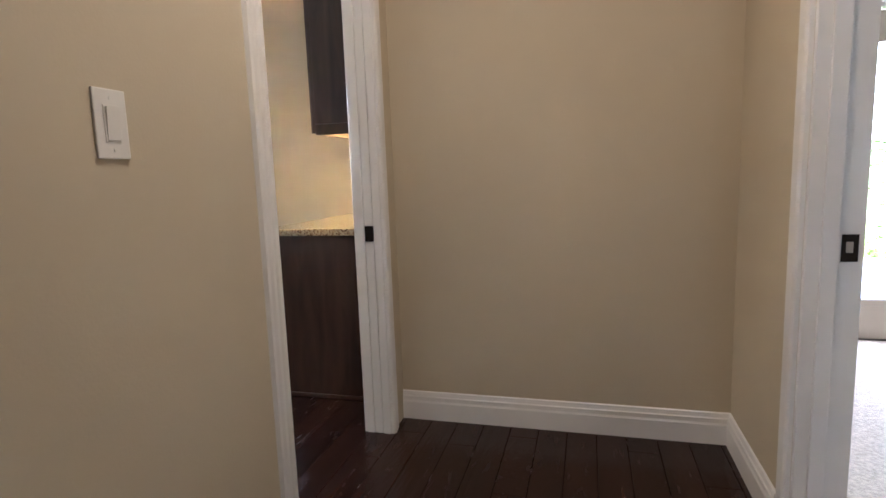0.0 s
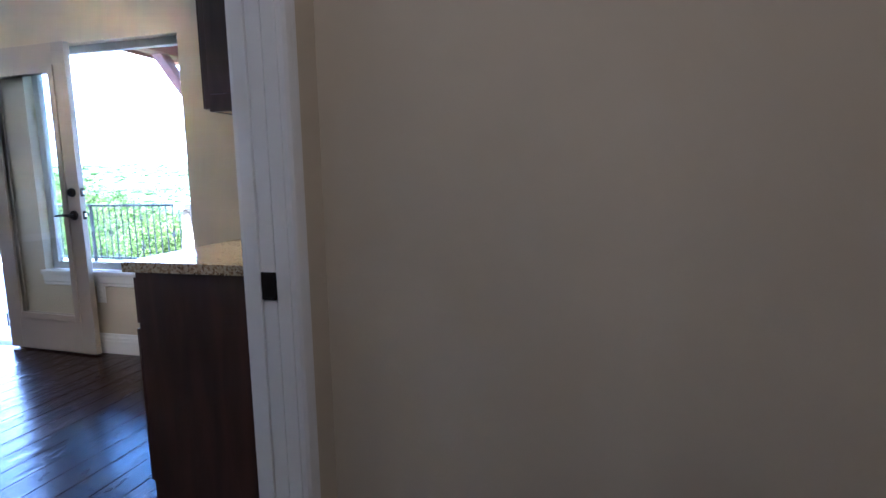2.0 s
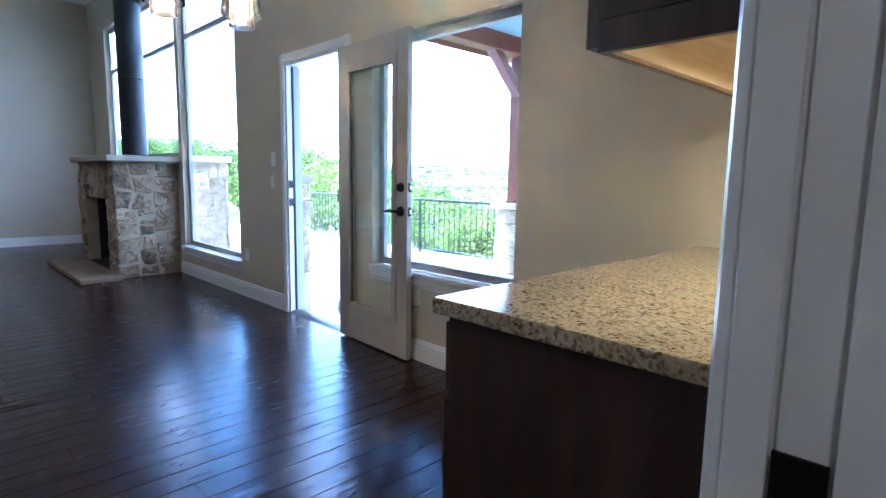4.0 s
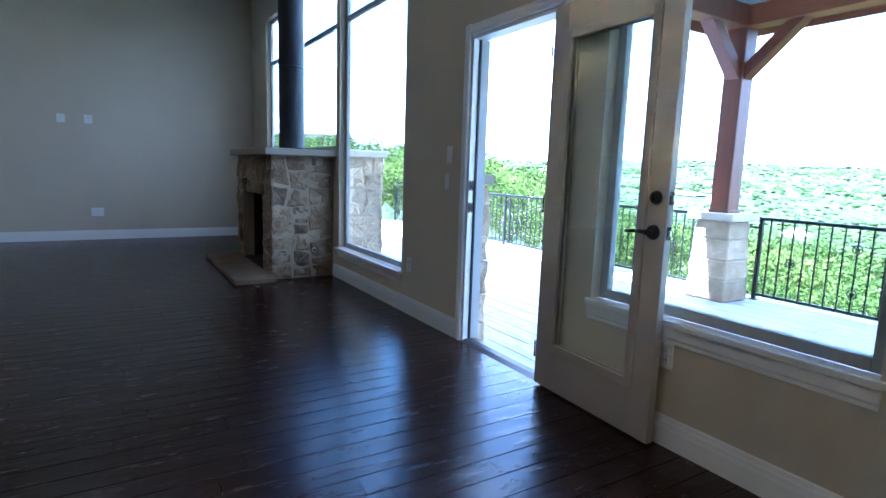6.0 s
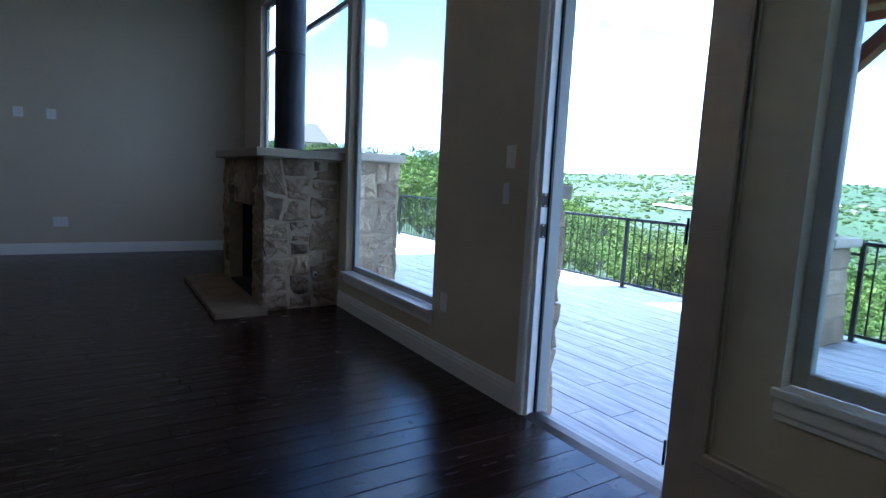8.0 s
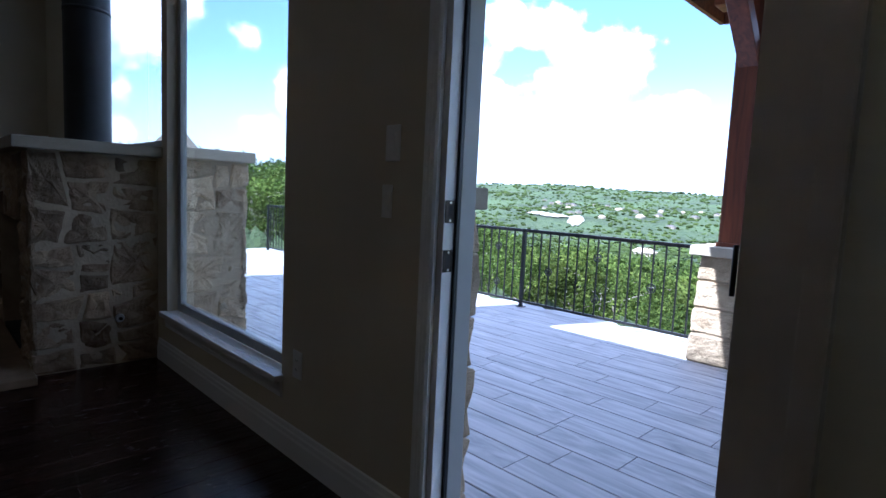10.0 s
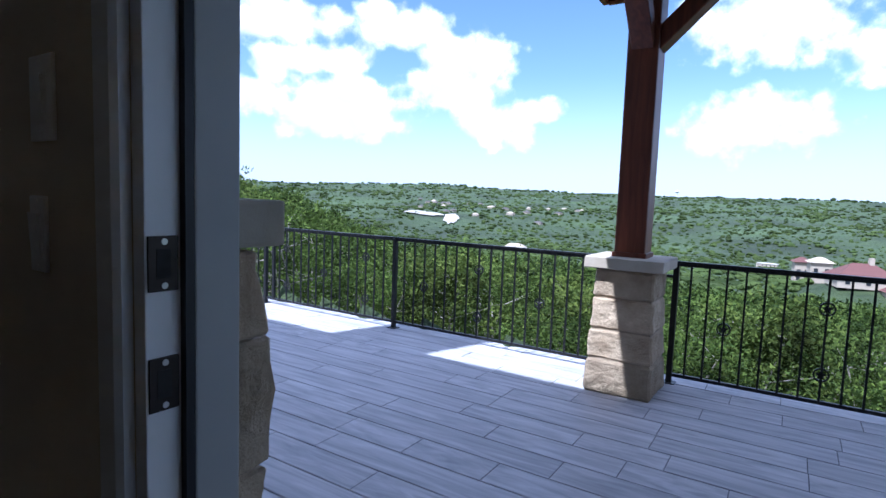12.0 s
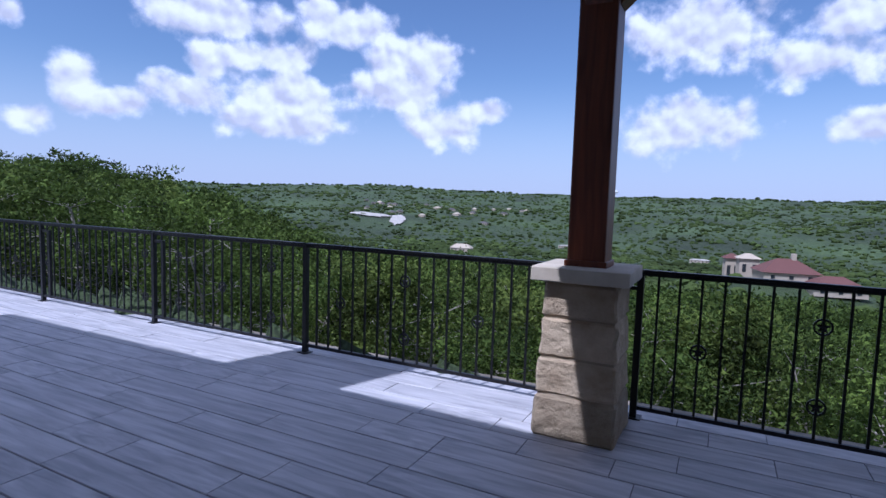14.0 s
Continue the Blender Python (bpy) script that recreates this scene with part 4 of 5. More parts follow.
def base_cabinet():
    th = thing("base_cabinet", "espresso-stained knotty alder base cabinet", "cabinet", (0, 0, 0))
    part("body", box_bm(CX0, CX1, CY0, CY1, 0.0, 0.882, bevel=0.002), M_CAB, th)
    part("shoe_moulding", box_bm(CX0 - 0.012, CX1, CY0 - 0.012, CY0 - 0.0005, 0.0, 0.022, bevel=0.005), M_CAB, th)
    n = 3
    w = (CY1 - CY0) / n
    for i in range(n):
        y0, y1 = CY0 + i * w + 0.012, CY0 + (i + 1) * w - 0.012
        d = part("door", box_bm(CX0 - 0.02, CX0 - 0.001, y0, y1, 0.12, 0.68, bevel=0.003), M_CAB, th)
        bm = bmesh.new()
        f = 0.06
        for a in ((y0, y0 + f, 0.12, 0.68), (y1 - f, y1, 0.12, 0.68), (y0 + f, y1 - f, 0.12, 0.12 + f), (y0 + f, y1 - f, 0.68 - f, 0.68)):
            box(bm, CX0 - 0.026, CX0 - 0.0205, *a, 0.001)
        part("door_frame", bm, M_CAB, d)
        part("drawer", box_bm(CX0 - 0.022, CX0 - 0.001, y0, y1, 0.70, 0.86, bevel=0.003), M_CAB, th)


base_cabinet()
top = thing("countertop", "gold and brown speckled granite countertop", "countertop", (0, 0, 0))
part("slab", box_bm(CX0 - 0.03, CX1, CY0 - 0.025, CY1, 0.883, 0.919, bevel=0.006), M_GRANITE, top)


def upper_cabinet():
    th = thing("upper_cabinet", "espresso wall cabinet with a raw plywood underside", "cabinet", (0, 0, 0))
    x0, y0, z0, z1 = -1.247, 2.406, 1.40, 2.35
    part("body", box_bm(x0, CX1, y0, CY1, z0 + 0.055, z1, bevel=0.002), M_CAB, th)
    part("side_skin", box_bm(x0, CX1, y0, y0 + 0.018, z0, z0 + 0.054), M_CAB, th)
    part("front_skin", box_bm(x0, x0 + 0.006, y0 + 0.0185, CY1, z0, z0 + 0.054), M_CAB, th)
    part("light_rail", box_bm(x0 + 0.0065, x0 + 0.026, y0 + 0.0185, CY1, z0 + 0.004, z0 + 0.054), M_PLY, th, "raw pine rail")
    part("side_rail", box_bm(x0 + 0.0265, CX1, y0 + 0.0185, y0 + 0.036, z0 + 0.008, z0 + 0.054), M_PLY, th, "raw pine rail")
    part("bottom_panel", box_bm(x0 + 0.0265, CX1, y0 + 0.0365, CY1, z0 + 0.044, z0 + 0.0545), M_PLY, th, "raw plywood bottom")
    w = (CY1 - y0) / 3
    for i in range(3):
        d = part("door", box_bm(x0 - 0.02, x0 - 0.001, y0 + i * w + 0.003, y0 + (i + 1) * w - 0.003, z0 + 0.01, z1 - 0.01, bevel=0.003), M_CAB, th)
        bm = bmesh.new()
        f = 0.06
        ya, yb = y0 + i * w + 0.003, y0 + (i + 1) * w - 0.003
        for a in ((ya, ya + f, z0 + 0.01, z1 - 0.01), (yb - f, yb, z0 + 0.01, z1 - 0.01), (ya + f, yb - f, z0 + 0.01, z0 + 0.01 + f), (ya + f, yb - f, z1 - 0.01 - f, z1 - 0.01)):
            box(bm, x0 - 0.026, x0 - 0.0205, *a, 0.001)
        part("door_frame", bm, M_CAB, d)


upper_cabinet()


# ---- switches, outlets ----
def wall_plate(name, at, facing, label, w=0.072, h=0.118, kind="rocker"):
    """facing: degrees that turn the plate's face from -y."""
    th = thing(name, label, "outlet" if "outlet" in name else "switch", at)
    th.rotation_euler = (0, 0, radians(facing))
    bm = bmesh.new()
    box(bm, -w / 2, w / 2, -0.006, 0, -h / 2, h / 2, 0.003)
    part("plate", bm, M_PLATE, th)
    if kind == "rocker":
        r = part("rocker_frame", box_bm(-0.018, 0.018, -0.0075, -0.006, -0.035, 0.035, bevel=0.0006), M_PLATE, th)
        pts = [(-0.0076, -0.031), (-0.0090, -0.031), (-0.0125, 0.031), (-0.0076, 0.031)]
        part("rocker", extrude_profile(bmesh.new(), pts, lambda s, u, v: (s, u, v), -0.0145, 0.0145), M_PLATE, r)
        for z in (-0.048, 0.048):
            part("screw", cyl(bmesh.new(), (0, -0.006, z), (0, -0.0072, z), 0.003, None, 10), M_PLATE, th)
    elif kind == "outlet":
        for z in (-0.02, 0.02):
            s = part("socket", box_bm(-0.016, 0.016, -0.0085, -0.006, z - 0.014, z + 0.014, bevel=0.001), M_PLATE, th)
            for x in (-0.006, 0.006):
                part("slot", box_bm(x - 0.001, x + 0.001, -0.0092, -0.0085, z - 0.004, z + 0.005), M_SOOT, s)
    return th


wall_plate("light_switch", (HX1, 0.642, 1.288), 90, "white rocker light switch on the hall wall", 0.074, 0.13)
wall_plate("light_switch", (-5.158, NY, 1.31), 0, "white light switch beside the patio door")
wall_plate("thermostat_switch", (-5.18, NY, 1.12), 0, "small white switch plate beside the patio door", 0.05, 0.11)
wall_plate("wall_outlet", (-5.74, NY, 0.415), 0, "white wall outlet under the window wall", kind="outlet")
wall_plate("wall_outlet", (-3.277, NY, 0.414), 0, "white wall outlet below the window", kind="outlet")
wall_plate("wall_outlet", (-1.235, NY, 1.24), 0, "white wide outlet plate above the counter", 0.118, 0.118, kind="outlet")
wall_plate("wall_outlet", (WX, 1.53, 0.414), 90, "white double outlet low on the far wall", 0.16, 0.125, kind="outlet")
wall_plate("wall_outlet", (WX, 1.148, 1.755), 90, "white media plate high on the far wall", 0.10, 0.12, kind="outlet")
wall_plate("wall_outlet", (WX, 1.476, 1.76), 90, "white outlet high on the far wall", 0.10, 0.125, kind="outlet")


# ---- pendants ----
def pendant(at):
    th = thing("pendant_lamp", "lit pendant lamp with nested clear glass shades", "pendant lamp", at, "pendants over the counter")
    part("shade", lathe(bmesh.new(), [(0.075, 0.0), (0.078, 0.0), (0.062, 0.16), (0.030, 0.20), (0.028, 0.20), (0.059, 0.158), (0.075, 0.0)], 28), M_SHADE, th, "clear glass outer shade")
    part("inner_shade", lathe(bmesh.new(), [(0.046, -0.045), (0.049, -0.045), (0.040, 0.10), (0.024, 0.13), (0.022, 0.13), (0.037, 0.098), (0.046, -0.045)], 24), M_SHADE, th, "amber glass inner shade")
    part("socket", cyl(bmesh.new(), (0, 0, 0.15), (0, 0, 0.22), 0.018, None, 16), M_BRONZE, th)
    part("bulb", lathe(bmesh.new(), [(0.001, -0.02), (0.018, -0.01), (0.026, 0.02), (0.022, 0.07), (0.012, 0.15)], 16), M_BULB, th, "glowing filament bulb")
    part("cord", cyl(bmesh.new(), (0, 0, 0.22), (0, 0, CEIL - at[2]), 0.004, None, 8), M_BLACK, th)


pendant((-2.90, 2.51, 1.80))
pendant((-3.02, 2.26, 1.82))

# ---- landscape ----


def ground_z(x, y):
    d = y - 7.7
    if d <= 0:
        z = -0.45
    else:
        z = -0.45 - 3.2 * (1 - math.exp(-d / 3.2)) - 0.16 * min(d, 120) - 0.06 * max(0, min(d, 520) - 120)
    far = math.hypot(x, y)
    z += 10.5 * math.exp(-(((x - 8) / 34) ** 2 + ((y - 153) / 24) ** 2))
    z += 7.5 * math.exp(-(((x + 62) / 36) ** 2 + ((y - 22) / 26) ** 2))
    z += 11.0 * math.exp(-(((x + 106) / 17) ** 2 + ((y - 37) / 15) ** 2))
    if far > 250:
        k = min(1, (far - 250) / 2800)
        z += k * k * (3 - 2 * k) * (108 + 18 * noise.noise(Vector((x / 900, y / 900, 1.3))))
        z += min(1, (far - 250) / 600) * 20 * noise.noise(Vector((x / 420, y / 420, 7.1)))
        z += 55 * math.exp(-(((x - 700) / 420) ** 2 + ((y - 1050) / 420) ** 2))
    if d > 4:
        z += 0.5 * noise.noise(Vector((x / 9, y / 9, 0.4))) * min(1, (d - 4) / 10)
    return z


def forest_mat(name, dark, light, scale, bump, dist):
    m, nt, b = material(name, 0.9)
    N, L = nt.nodes.new, nt.links.new
    geo = N("ShaderNodeNewGeometry")
    n1 = N("ShaderNodeTexNoise")
    n1.inputs["Scale"].default_value = scale
    n1.inputs["Detail"].default_value = 8
    n1.inputs["Roughness"].default_value = 0.7
    n2 = N("ShaderNodeTexNoise")
    n2.inputs["Scale"].default_value = scale * 0.06
    n2.inputs["Detail"].default_value = 4
    for n in (n1, n2):
        L(geo.outputs["Position"], n.inputs["Vector"])
    r = N("ShaderNodeValToRGB")
    r.color_ramp.elements[0].position, r.color_ramp.elements[1].position = 0.38, 0.66
    r.color_ramp.elements[0].color, r.color_ramp.elements[1].color = (*dark, 1), (*light, 1)
    L(n1.outputs["Fac"], r.inputs["Fac"])
    mr = N("ShaderNodeMapRange")
    mr.inputs["To Min"].default_value, mr.inputs["To Max"].default_value = 0.5, 1.5
    mr.inputs["From Min"].default_value, mr.inputs["From Max"].default_value = 0.3, 0.7
    L(n2.outputs["Fac"], mr.inputs["Value"])
    hsv = N("ShaderNodeHueSaturation")
    L(mr.outputs[0], hsv.inputs["Value"])
    L(r.outputs["Color"], hsv.inputs["Color"])
    L(hsv.outputs["Color"], b.inputs["Base Color"])
    if bump:
        bp = N("ShaderNodeBump")
        bp.inputs["Strength"].default_value, bp.inputs["Distance"].default_value = bump, dist
        L(n1.outputs["Fac"], bp.inputs["Height"])
        L(bp.outputs["Normal"], b.inputs["Normal"])
    return m


M_GROUND = forest_mat("wooded_ground", (0.022, 0.042, 0.013), (0.062, 0.090, 0.027), 0.12, 0.8, 3.0)
M_SOIL = plain("dry_soil_and_litter", (0.20, 0.17, 0.13), 0.95, vary=0.35, scale=3, bump=0.8, bump_scale=20)


def ground():
    """One sheet to the horizon, finer near the terrace."""
    rings, n = [], 150
    cx, cy = -5.0, 3.0
    r, radii = 4.0, []
    while r < 4600:
        radii.append(r)
        r *= 1.07
    vs = [(cx, cy, -0.62)]
    fs = []
    for rr in radii:
        for i in range(n):
            a = 2 * math.pi * i / n
            x, y = cx + rr * math.cos(a), cy + rr * math.sin(a)
            vs.append((x, y, -0.62 if y < 7.7 and abs(x + 4) < 12 else ground_z(x, max(y, 7.7)) if y < 7.7 else ground_z(x, y)))
    for i in range(n):
        fs.append((0, 1 + i, 1 + (i + 1) % n))
    for k in range(len(radii) - 1):
        for i in range(n):
            a, b = 1 + k * n + i, 1 + k * n + (i + 1) % n
            fs.append((a, a + n, b + n, b))
    me = bpy.data.meshes.new("ground")
    me.from_pydata(vs, [], fs)
    me.materials.append(M_GROUND)
    for p in me.polygons:
        p.use_smooth = True
    return tagged(new("ground", me), "wooded hillside falling to a wide valley and far hills", "ground", "", "structure")


ground()
bank = bmesh.new()
extrude_profile(bank, [(7.66, -0.16), (8.6, -0.32), (9.6, -1.7), (9.6, -2.2), (7.66, -0.6)], lambda s, u, v: (s, u, v), -14.0, 4.0)
structure("bank", bank, M_SOIL, "dry soil and leaf litter below the terrace edge", "ground")


def leaf_mat(name, dark, light, patch=1.1, low=0.32, high=1.6):
    """Leaf tones that differ leaf by leaf and clump by clump."""
    m, nt, b = material(name, 0.8)
    b.inputs["Specular IOR Level"].default_value = 0.12
    N, L = nt.nodes.new, nt.links.new
    geo = N("ShaderNodeNewGeometry")
    info = N("ShaderNodeObjectInfo")
    add = N("ShaderNodeMath")
    add.operation = "MULTIPLY_ADD"
    add.inputs[1].default_value = 0.5
    L(geo.outputs["Random Per Island"], add.inputs[0])
    k = N("ShaderNodeMath")
    k.operation = "MULTIPLY"
    k.inputs[1].default_value = 0.35
    L(info.outputs["Random"], k.inputs[0])
    L(k.outputs[0], add.inputs[2])
    r = N("ShaderNodeValToRGB")
    r.color_ramp.elements[0].color, r.color_ramp.elements[1].color = (*dark, 1), (*light, 1)
    L(add.outputs[0], r.inputs["Fac"])
    n = N("ShaderNodeTexNoise")
    n.inputs["Scale"].default_value, n.inputs["Detail"].default_value = patch, 3
    L(geo.outputs["Position"], n.inputs["Vector"])
    mr = N("ShaderNodeMapRange")
    mr.inputs["From Min"].default_value, mr.inputs["From Max"].default_value = 0.34, 0.66
    mr.inputs["To Min"].default_value, mr.inputs["To Max"].default_value = low, high
    L(n.outputs["Fac"], mr.inputs["Value"])
    hsv = N("ShaderNodeHueSaturation")
    L(mr.outputs[0], hsv.inputs["Value"])
    L(r.outputs["Color"], hsv.inputs["Color"])
    L(hsv.outputs["Color"], b.inputs["Base Color"])
    tr = N("ShaderNodeBsdfTranslucent")
    L(hsv.outputs["Color"], tr.inputs["Color"])
    mx = N("ShaderNodeMixShader")
    mx.inputs[0].default_value = 0.25
    out = nt.nodes["Material Output"]
    L(b.outputs[0], mx.inputs[1])
    L(tr.outputs[0], mx.inputs[2])
    L(mx.outputs[0], out.inputs["Surface"])
    return m


M_LEAF = leaf_mat("juniper_leaf", (0.014, 0.030, 0.007), (0.135, 0.190, 0.034))
M_LEAF2 = leaf_mat("oak_leaf", (0.030, 0.056, 0.012), (0.165, 0.205, 0.040))
M_BARK = plain("grey_bark", (0.33, 0.29, 0.25), 0.9, vary=0.3, scale=12, bump=0.6)
M_FOREST = leaf_mat("far_canopy", (0.026, 0.046, 0.012), (0.075, 0.102, 0.028), 0.012, 0.55, 1.5)


def tree_meshes(kind, h, spread, leaves, seed, leaf):
    """A trunk mesh with limbs and a crown mesh of many small leaf sprays."""
    rng = random.Random(seed)
    tb = bmesh.new()
    tips = []
    stems = rng.randint(2, 4) if kind == "juniper" else 1
    for s in range(stems):
        lean = Vector((rng.uniform(-0.28, 0.28), rng.uniform(-0.28, 0.28), 1))
        p, r = Vector((rng.uniform(-0.12, 0.12), rng.uniform(-0.12, 0.12), -0.4)), 0.07 * h / 4
        for k in range(4):
            q = p + Vector((lean.x + rng.uniform(-0.2, 0.2), lean.y + rng.uniform(-0.2, 0.2), 1)) * h * 0.24
            cyl(tb, p, q, r, r * 0.7, 6, False)
            for b in range(3):
                a = rng.uniform(0, 2 * math.pi)
                L = spread * rng.uniform(0.45, 1.0) * (1.05 - 0.2 * k)
                e = q + Vector((math.cos(a) * L, math.sin(a) * L, L * rng.uniform(0.05, 0.55)))
                cyl(tb, q, e, r * 0.4, r * 0.1, 5, False)
                tips += [e, q.lerp(e, 0.6)]
            p, r = q, r * 0.7
        tips.append(p)
    for k in range(26):
        a = rng.uniform(0, 2 * math.pi)
        z = rng.uniform(0.0, 0.4) * h
        e = Vector((math.cos(a), math.sin(a), rng.uniform(-0.2, 0.3))) * spread * rng.uniform(0.5, 0.9) + Vector((0, 0, z))
        cyl(tb, (0, 0, z), e, 0.018, 0.005, 4, False)
    trunk = mesh_of("trunk", tb, M_BARK)
    vs, fs = [], []
    tips = [t for t in tips if t.z > h * 0.12]
    # sprays: tight clumps round the limbs' ends, with gaps between
    sprays = [rng.choice(tips) + Vector((rng.gauss(0, 1), rng.gauss(0, 1), rng.gauss(0, 0.8))) * spread * 0.24 for k in range(130)]
    for i in range(leaves):
        c = rng.choice(sprays)
        o = Vector((rng.gauss(0, 1), rng.gauss(0, 1), rng.gauss(0, 0.7))) * spread * 0.105
        p = c + o
        if p.z < 0.05 * h:
            continue
        s = rng.uniform(0.05, 0.12) * leaf * (1.2 if kind == "oak" else 1.0)
        d = Vector((rng.uniform(-1, 1), rng.uniform(-1, 1), rng.uniform(-0.2, 1))).normalized()
        t = d.cross(Vector((rng.uniform(-1, 1), rng.uniform(-1, 1), rng.uniform(-1, 1)))).normalized()
        b = len(vs)
        vs += [tuple(p - t * s * 0.5), tuple(p + d * s * 0.9 - t * s * 0.15), tuple(p + d * s * 1.5), tuple(p + d * s * 0.7 + t * s * 0.55)]
        fs.append((b, b + 1, b + 2, b + 3))
    crown = bpy.data.meshes.new("crown")
    crown.from_pydata(vs, [], fs)
    crown.materials.append(M_LEAF if kind == "juniper" else M_LEAF2)
    return trunk, crown


def skyline(x, y):
    """How high the tree tops stand at a place: lower in the valley, over the horizon on the wooded rise."""
    d = math.hypot(x + 4.5, y - 4)
    a = math.degrees(math.atan2(-(x + 4.5), y - 4))
    k = min(1, max(0, (a - 38) / 17))
    low = -5.4 - 2.6 * min(1, max(0, (26 - a) / 20))
    slope = low + 7.8 * k + 0.015 * min(d, 60)
    return 1.17 + d * math.tan(radians(slope))


NEAR = [("juniper", *tree_meshes("juniper", 3.0, 1.1 + 0.1 * i, 8000, 100 + i, 0.56)) for i in range(4)] + [("oak", *tree_meshes("oak", 3.2, 1.4, 7500, 210, 0.6))]
FAR = [("juniper", *tree_meshes("juniper", 3.0, 1.2 + 0.1 * i, 2600, 120 + i, 0.9)) for i in range(4)] + [("oak", *tree_meshes("oak", 3.2, 1.5, 2600, 220, 0.9))]


def plant(x, y, rng, near):
    kind, trunk, crown = rng.choice(NEAR if near else FAR)
    juniper = kind == "juniper"
    z = ground_z(x, y) - 0.05
    th = thing("juniper_tree" if juniper else "oak_tree", "green bushy juniper on the slope below the terrace" if juniper else "small live oak on the slope below the terrace", "tree", (x, y, z), "trees on the slope")
    tall = max(v.co.z for v in crown.vertices)
    s = (skyline(x, y) + rng.uniform(-0.55, 0.12) - z) / tall
    s = min(1.35, max(0.5, s))
    th.rotation_euler = (0, 0, rng.uniform(0, 6.28))
    th.scale = (s * rng.uniform(0.95, 1.2), s * rng.uniform(0.95, 1.2), s)
    for nm, me in (("trunk", trunk), ("crown", crown)):
        ob = new(nm, me)
        ob.parent = th


def plant_slope():
    rng = random.Random(11)
    spots = []
    tries = 0
    while len(spots) < 200 and tries < 6000:
        tries += 1
        y = 10.4 + 34 * rng.random() ** 1.9
        x = rng.uniform(-8 - 1.9 * (y - 4), -4 + 0.95 * (y - 2))
        gap = 1.35 + 0.05 * (y - 10)
        if all((x - a) ** 2 + (y - b) ** 2 > gap * gap for a, b in spots):
            spots.append((x, y))
            plant(x, y, rng, math.hypot(x + 4.5, y - 4) < 13.5)


plant_slope()


def blob_forest(name, label, count, r0, r1, a0, a1, size, seed, clear=()):
    """Many uneven little crowns in one mesh, over a sector of the hillside."""
    rng = np.random.default_rng(seed)
    rr = random.Random(seed)
    shapes = []
    for sub in (2, 1):
        base = bmesh.new()
        bmesh.ops.create_icosphere(base, subdivisions=sub, radius=1.0)
        base.verts.index_update()
        shapes.append((np.array([v.co[:] for v in base.verts]), np.array([[v.index for v in f.verts] for f in base.faces])))
        base.free()
    vs, fs = [], []
    k = 0
    for i in range(count):
        u = rr.random()
        r = math.exp(math.log(r0) + (math.log(r1) - math.log(r0)) * u ** 0.8)
        a = rr.uniform(a0, a1)
        x, y = -4.5 + r * math.sin(a), 4 + r * math.cos(a)
        if any((x - cx) ** 2 + (y - cy) ** 2 < cr * cr for cx, cy, cr in clear):
            continue
        s = size * rr.uniform(0.45, 1.5) * (1 + r / 900) * (1.0 + 0.7 * noise.noise(Vector((x / 70, y / 70, 2.2))))
        tmpl, faces = shapes[0 if r < 150 else 1]
        lump = 1 + rng.normal(0, 0.19, (len(tmpl), 1))
        p = tmpl * lump * np.array([s, s, s * rr.uniform(0.4, 0.75)]) + np.array([x, y, ground_z(x, y) + s * 0.25])
        vs.append(p)
        fs.append(faces + k)
        k += len(tmpl)
    me = bpy.data.meshes.new(name)
    me.from_pydata(np.concatenate(vs).tolist(), [], np.concatenate(fs).tolist())
    me.materials.append(M_FOREST)
    return tagged(new(name, me), label, "forest", "", "stuff")


CLEAR = [(8.8, 150, 10), (8, 140, 6), (17.3, 145, 9), (-1.9, 164, 4), (1.6, 159, 5), (-490, 767, 60)]
blob_forest("woodland", "dense green woodland over the valley", 24000, 85, 3000, -1.3, 0.75, 1.5, 3, CLEAR)


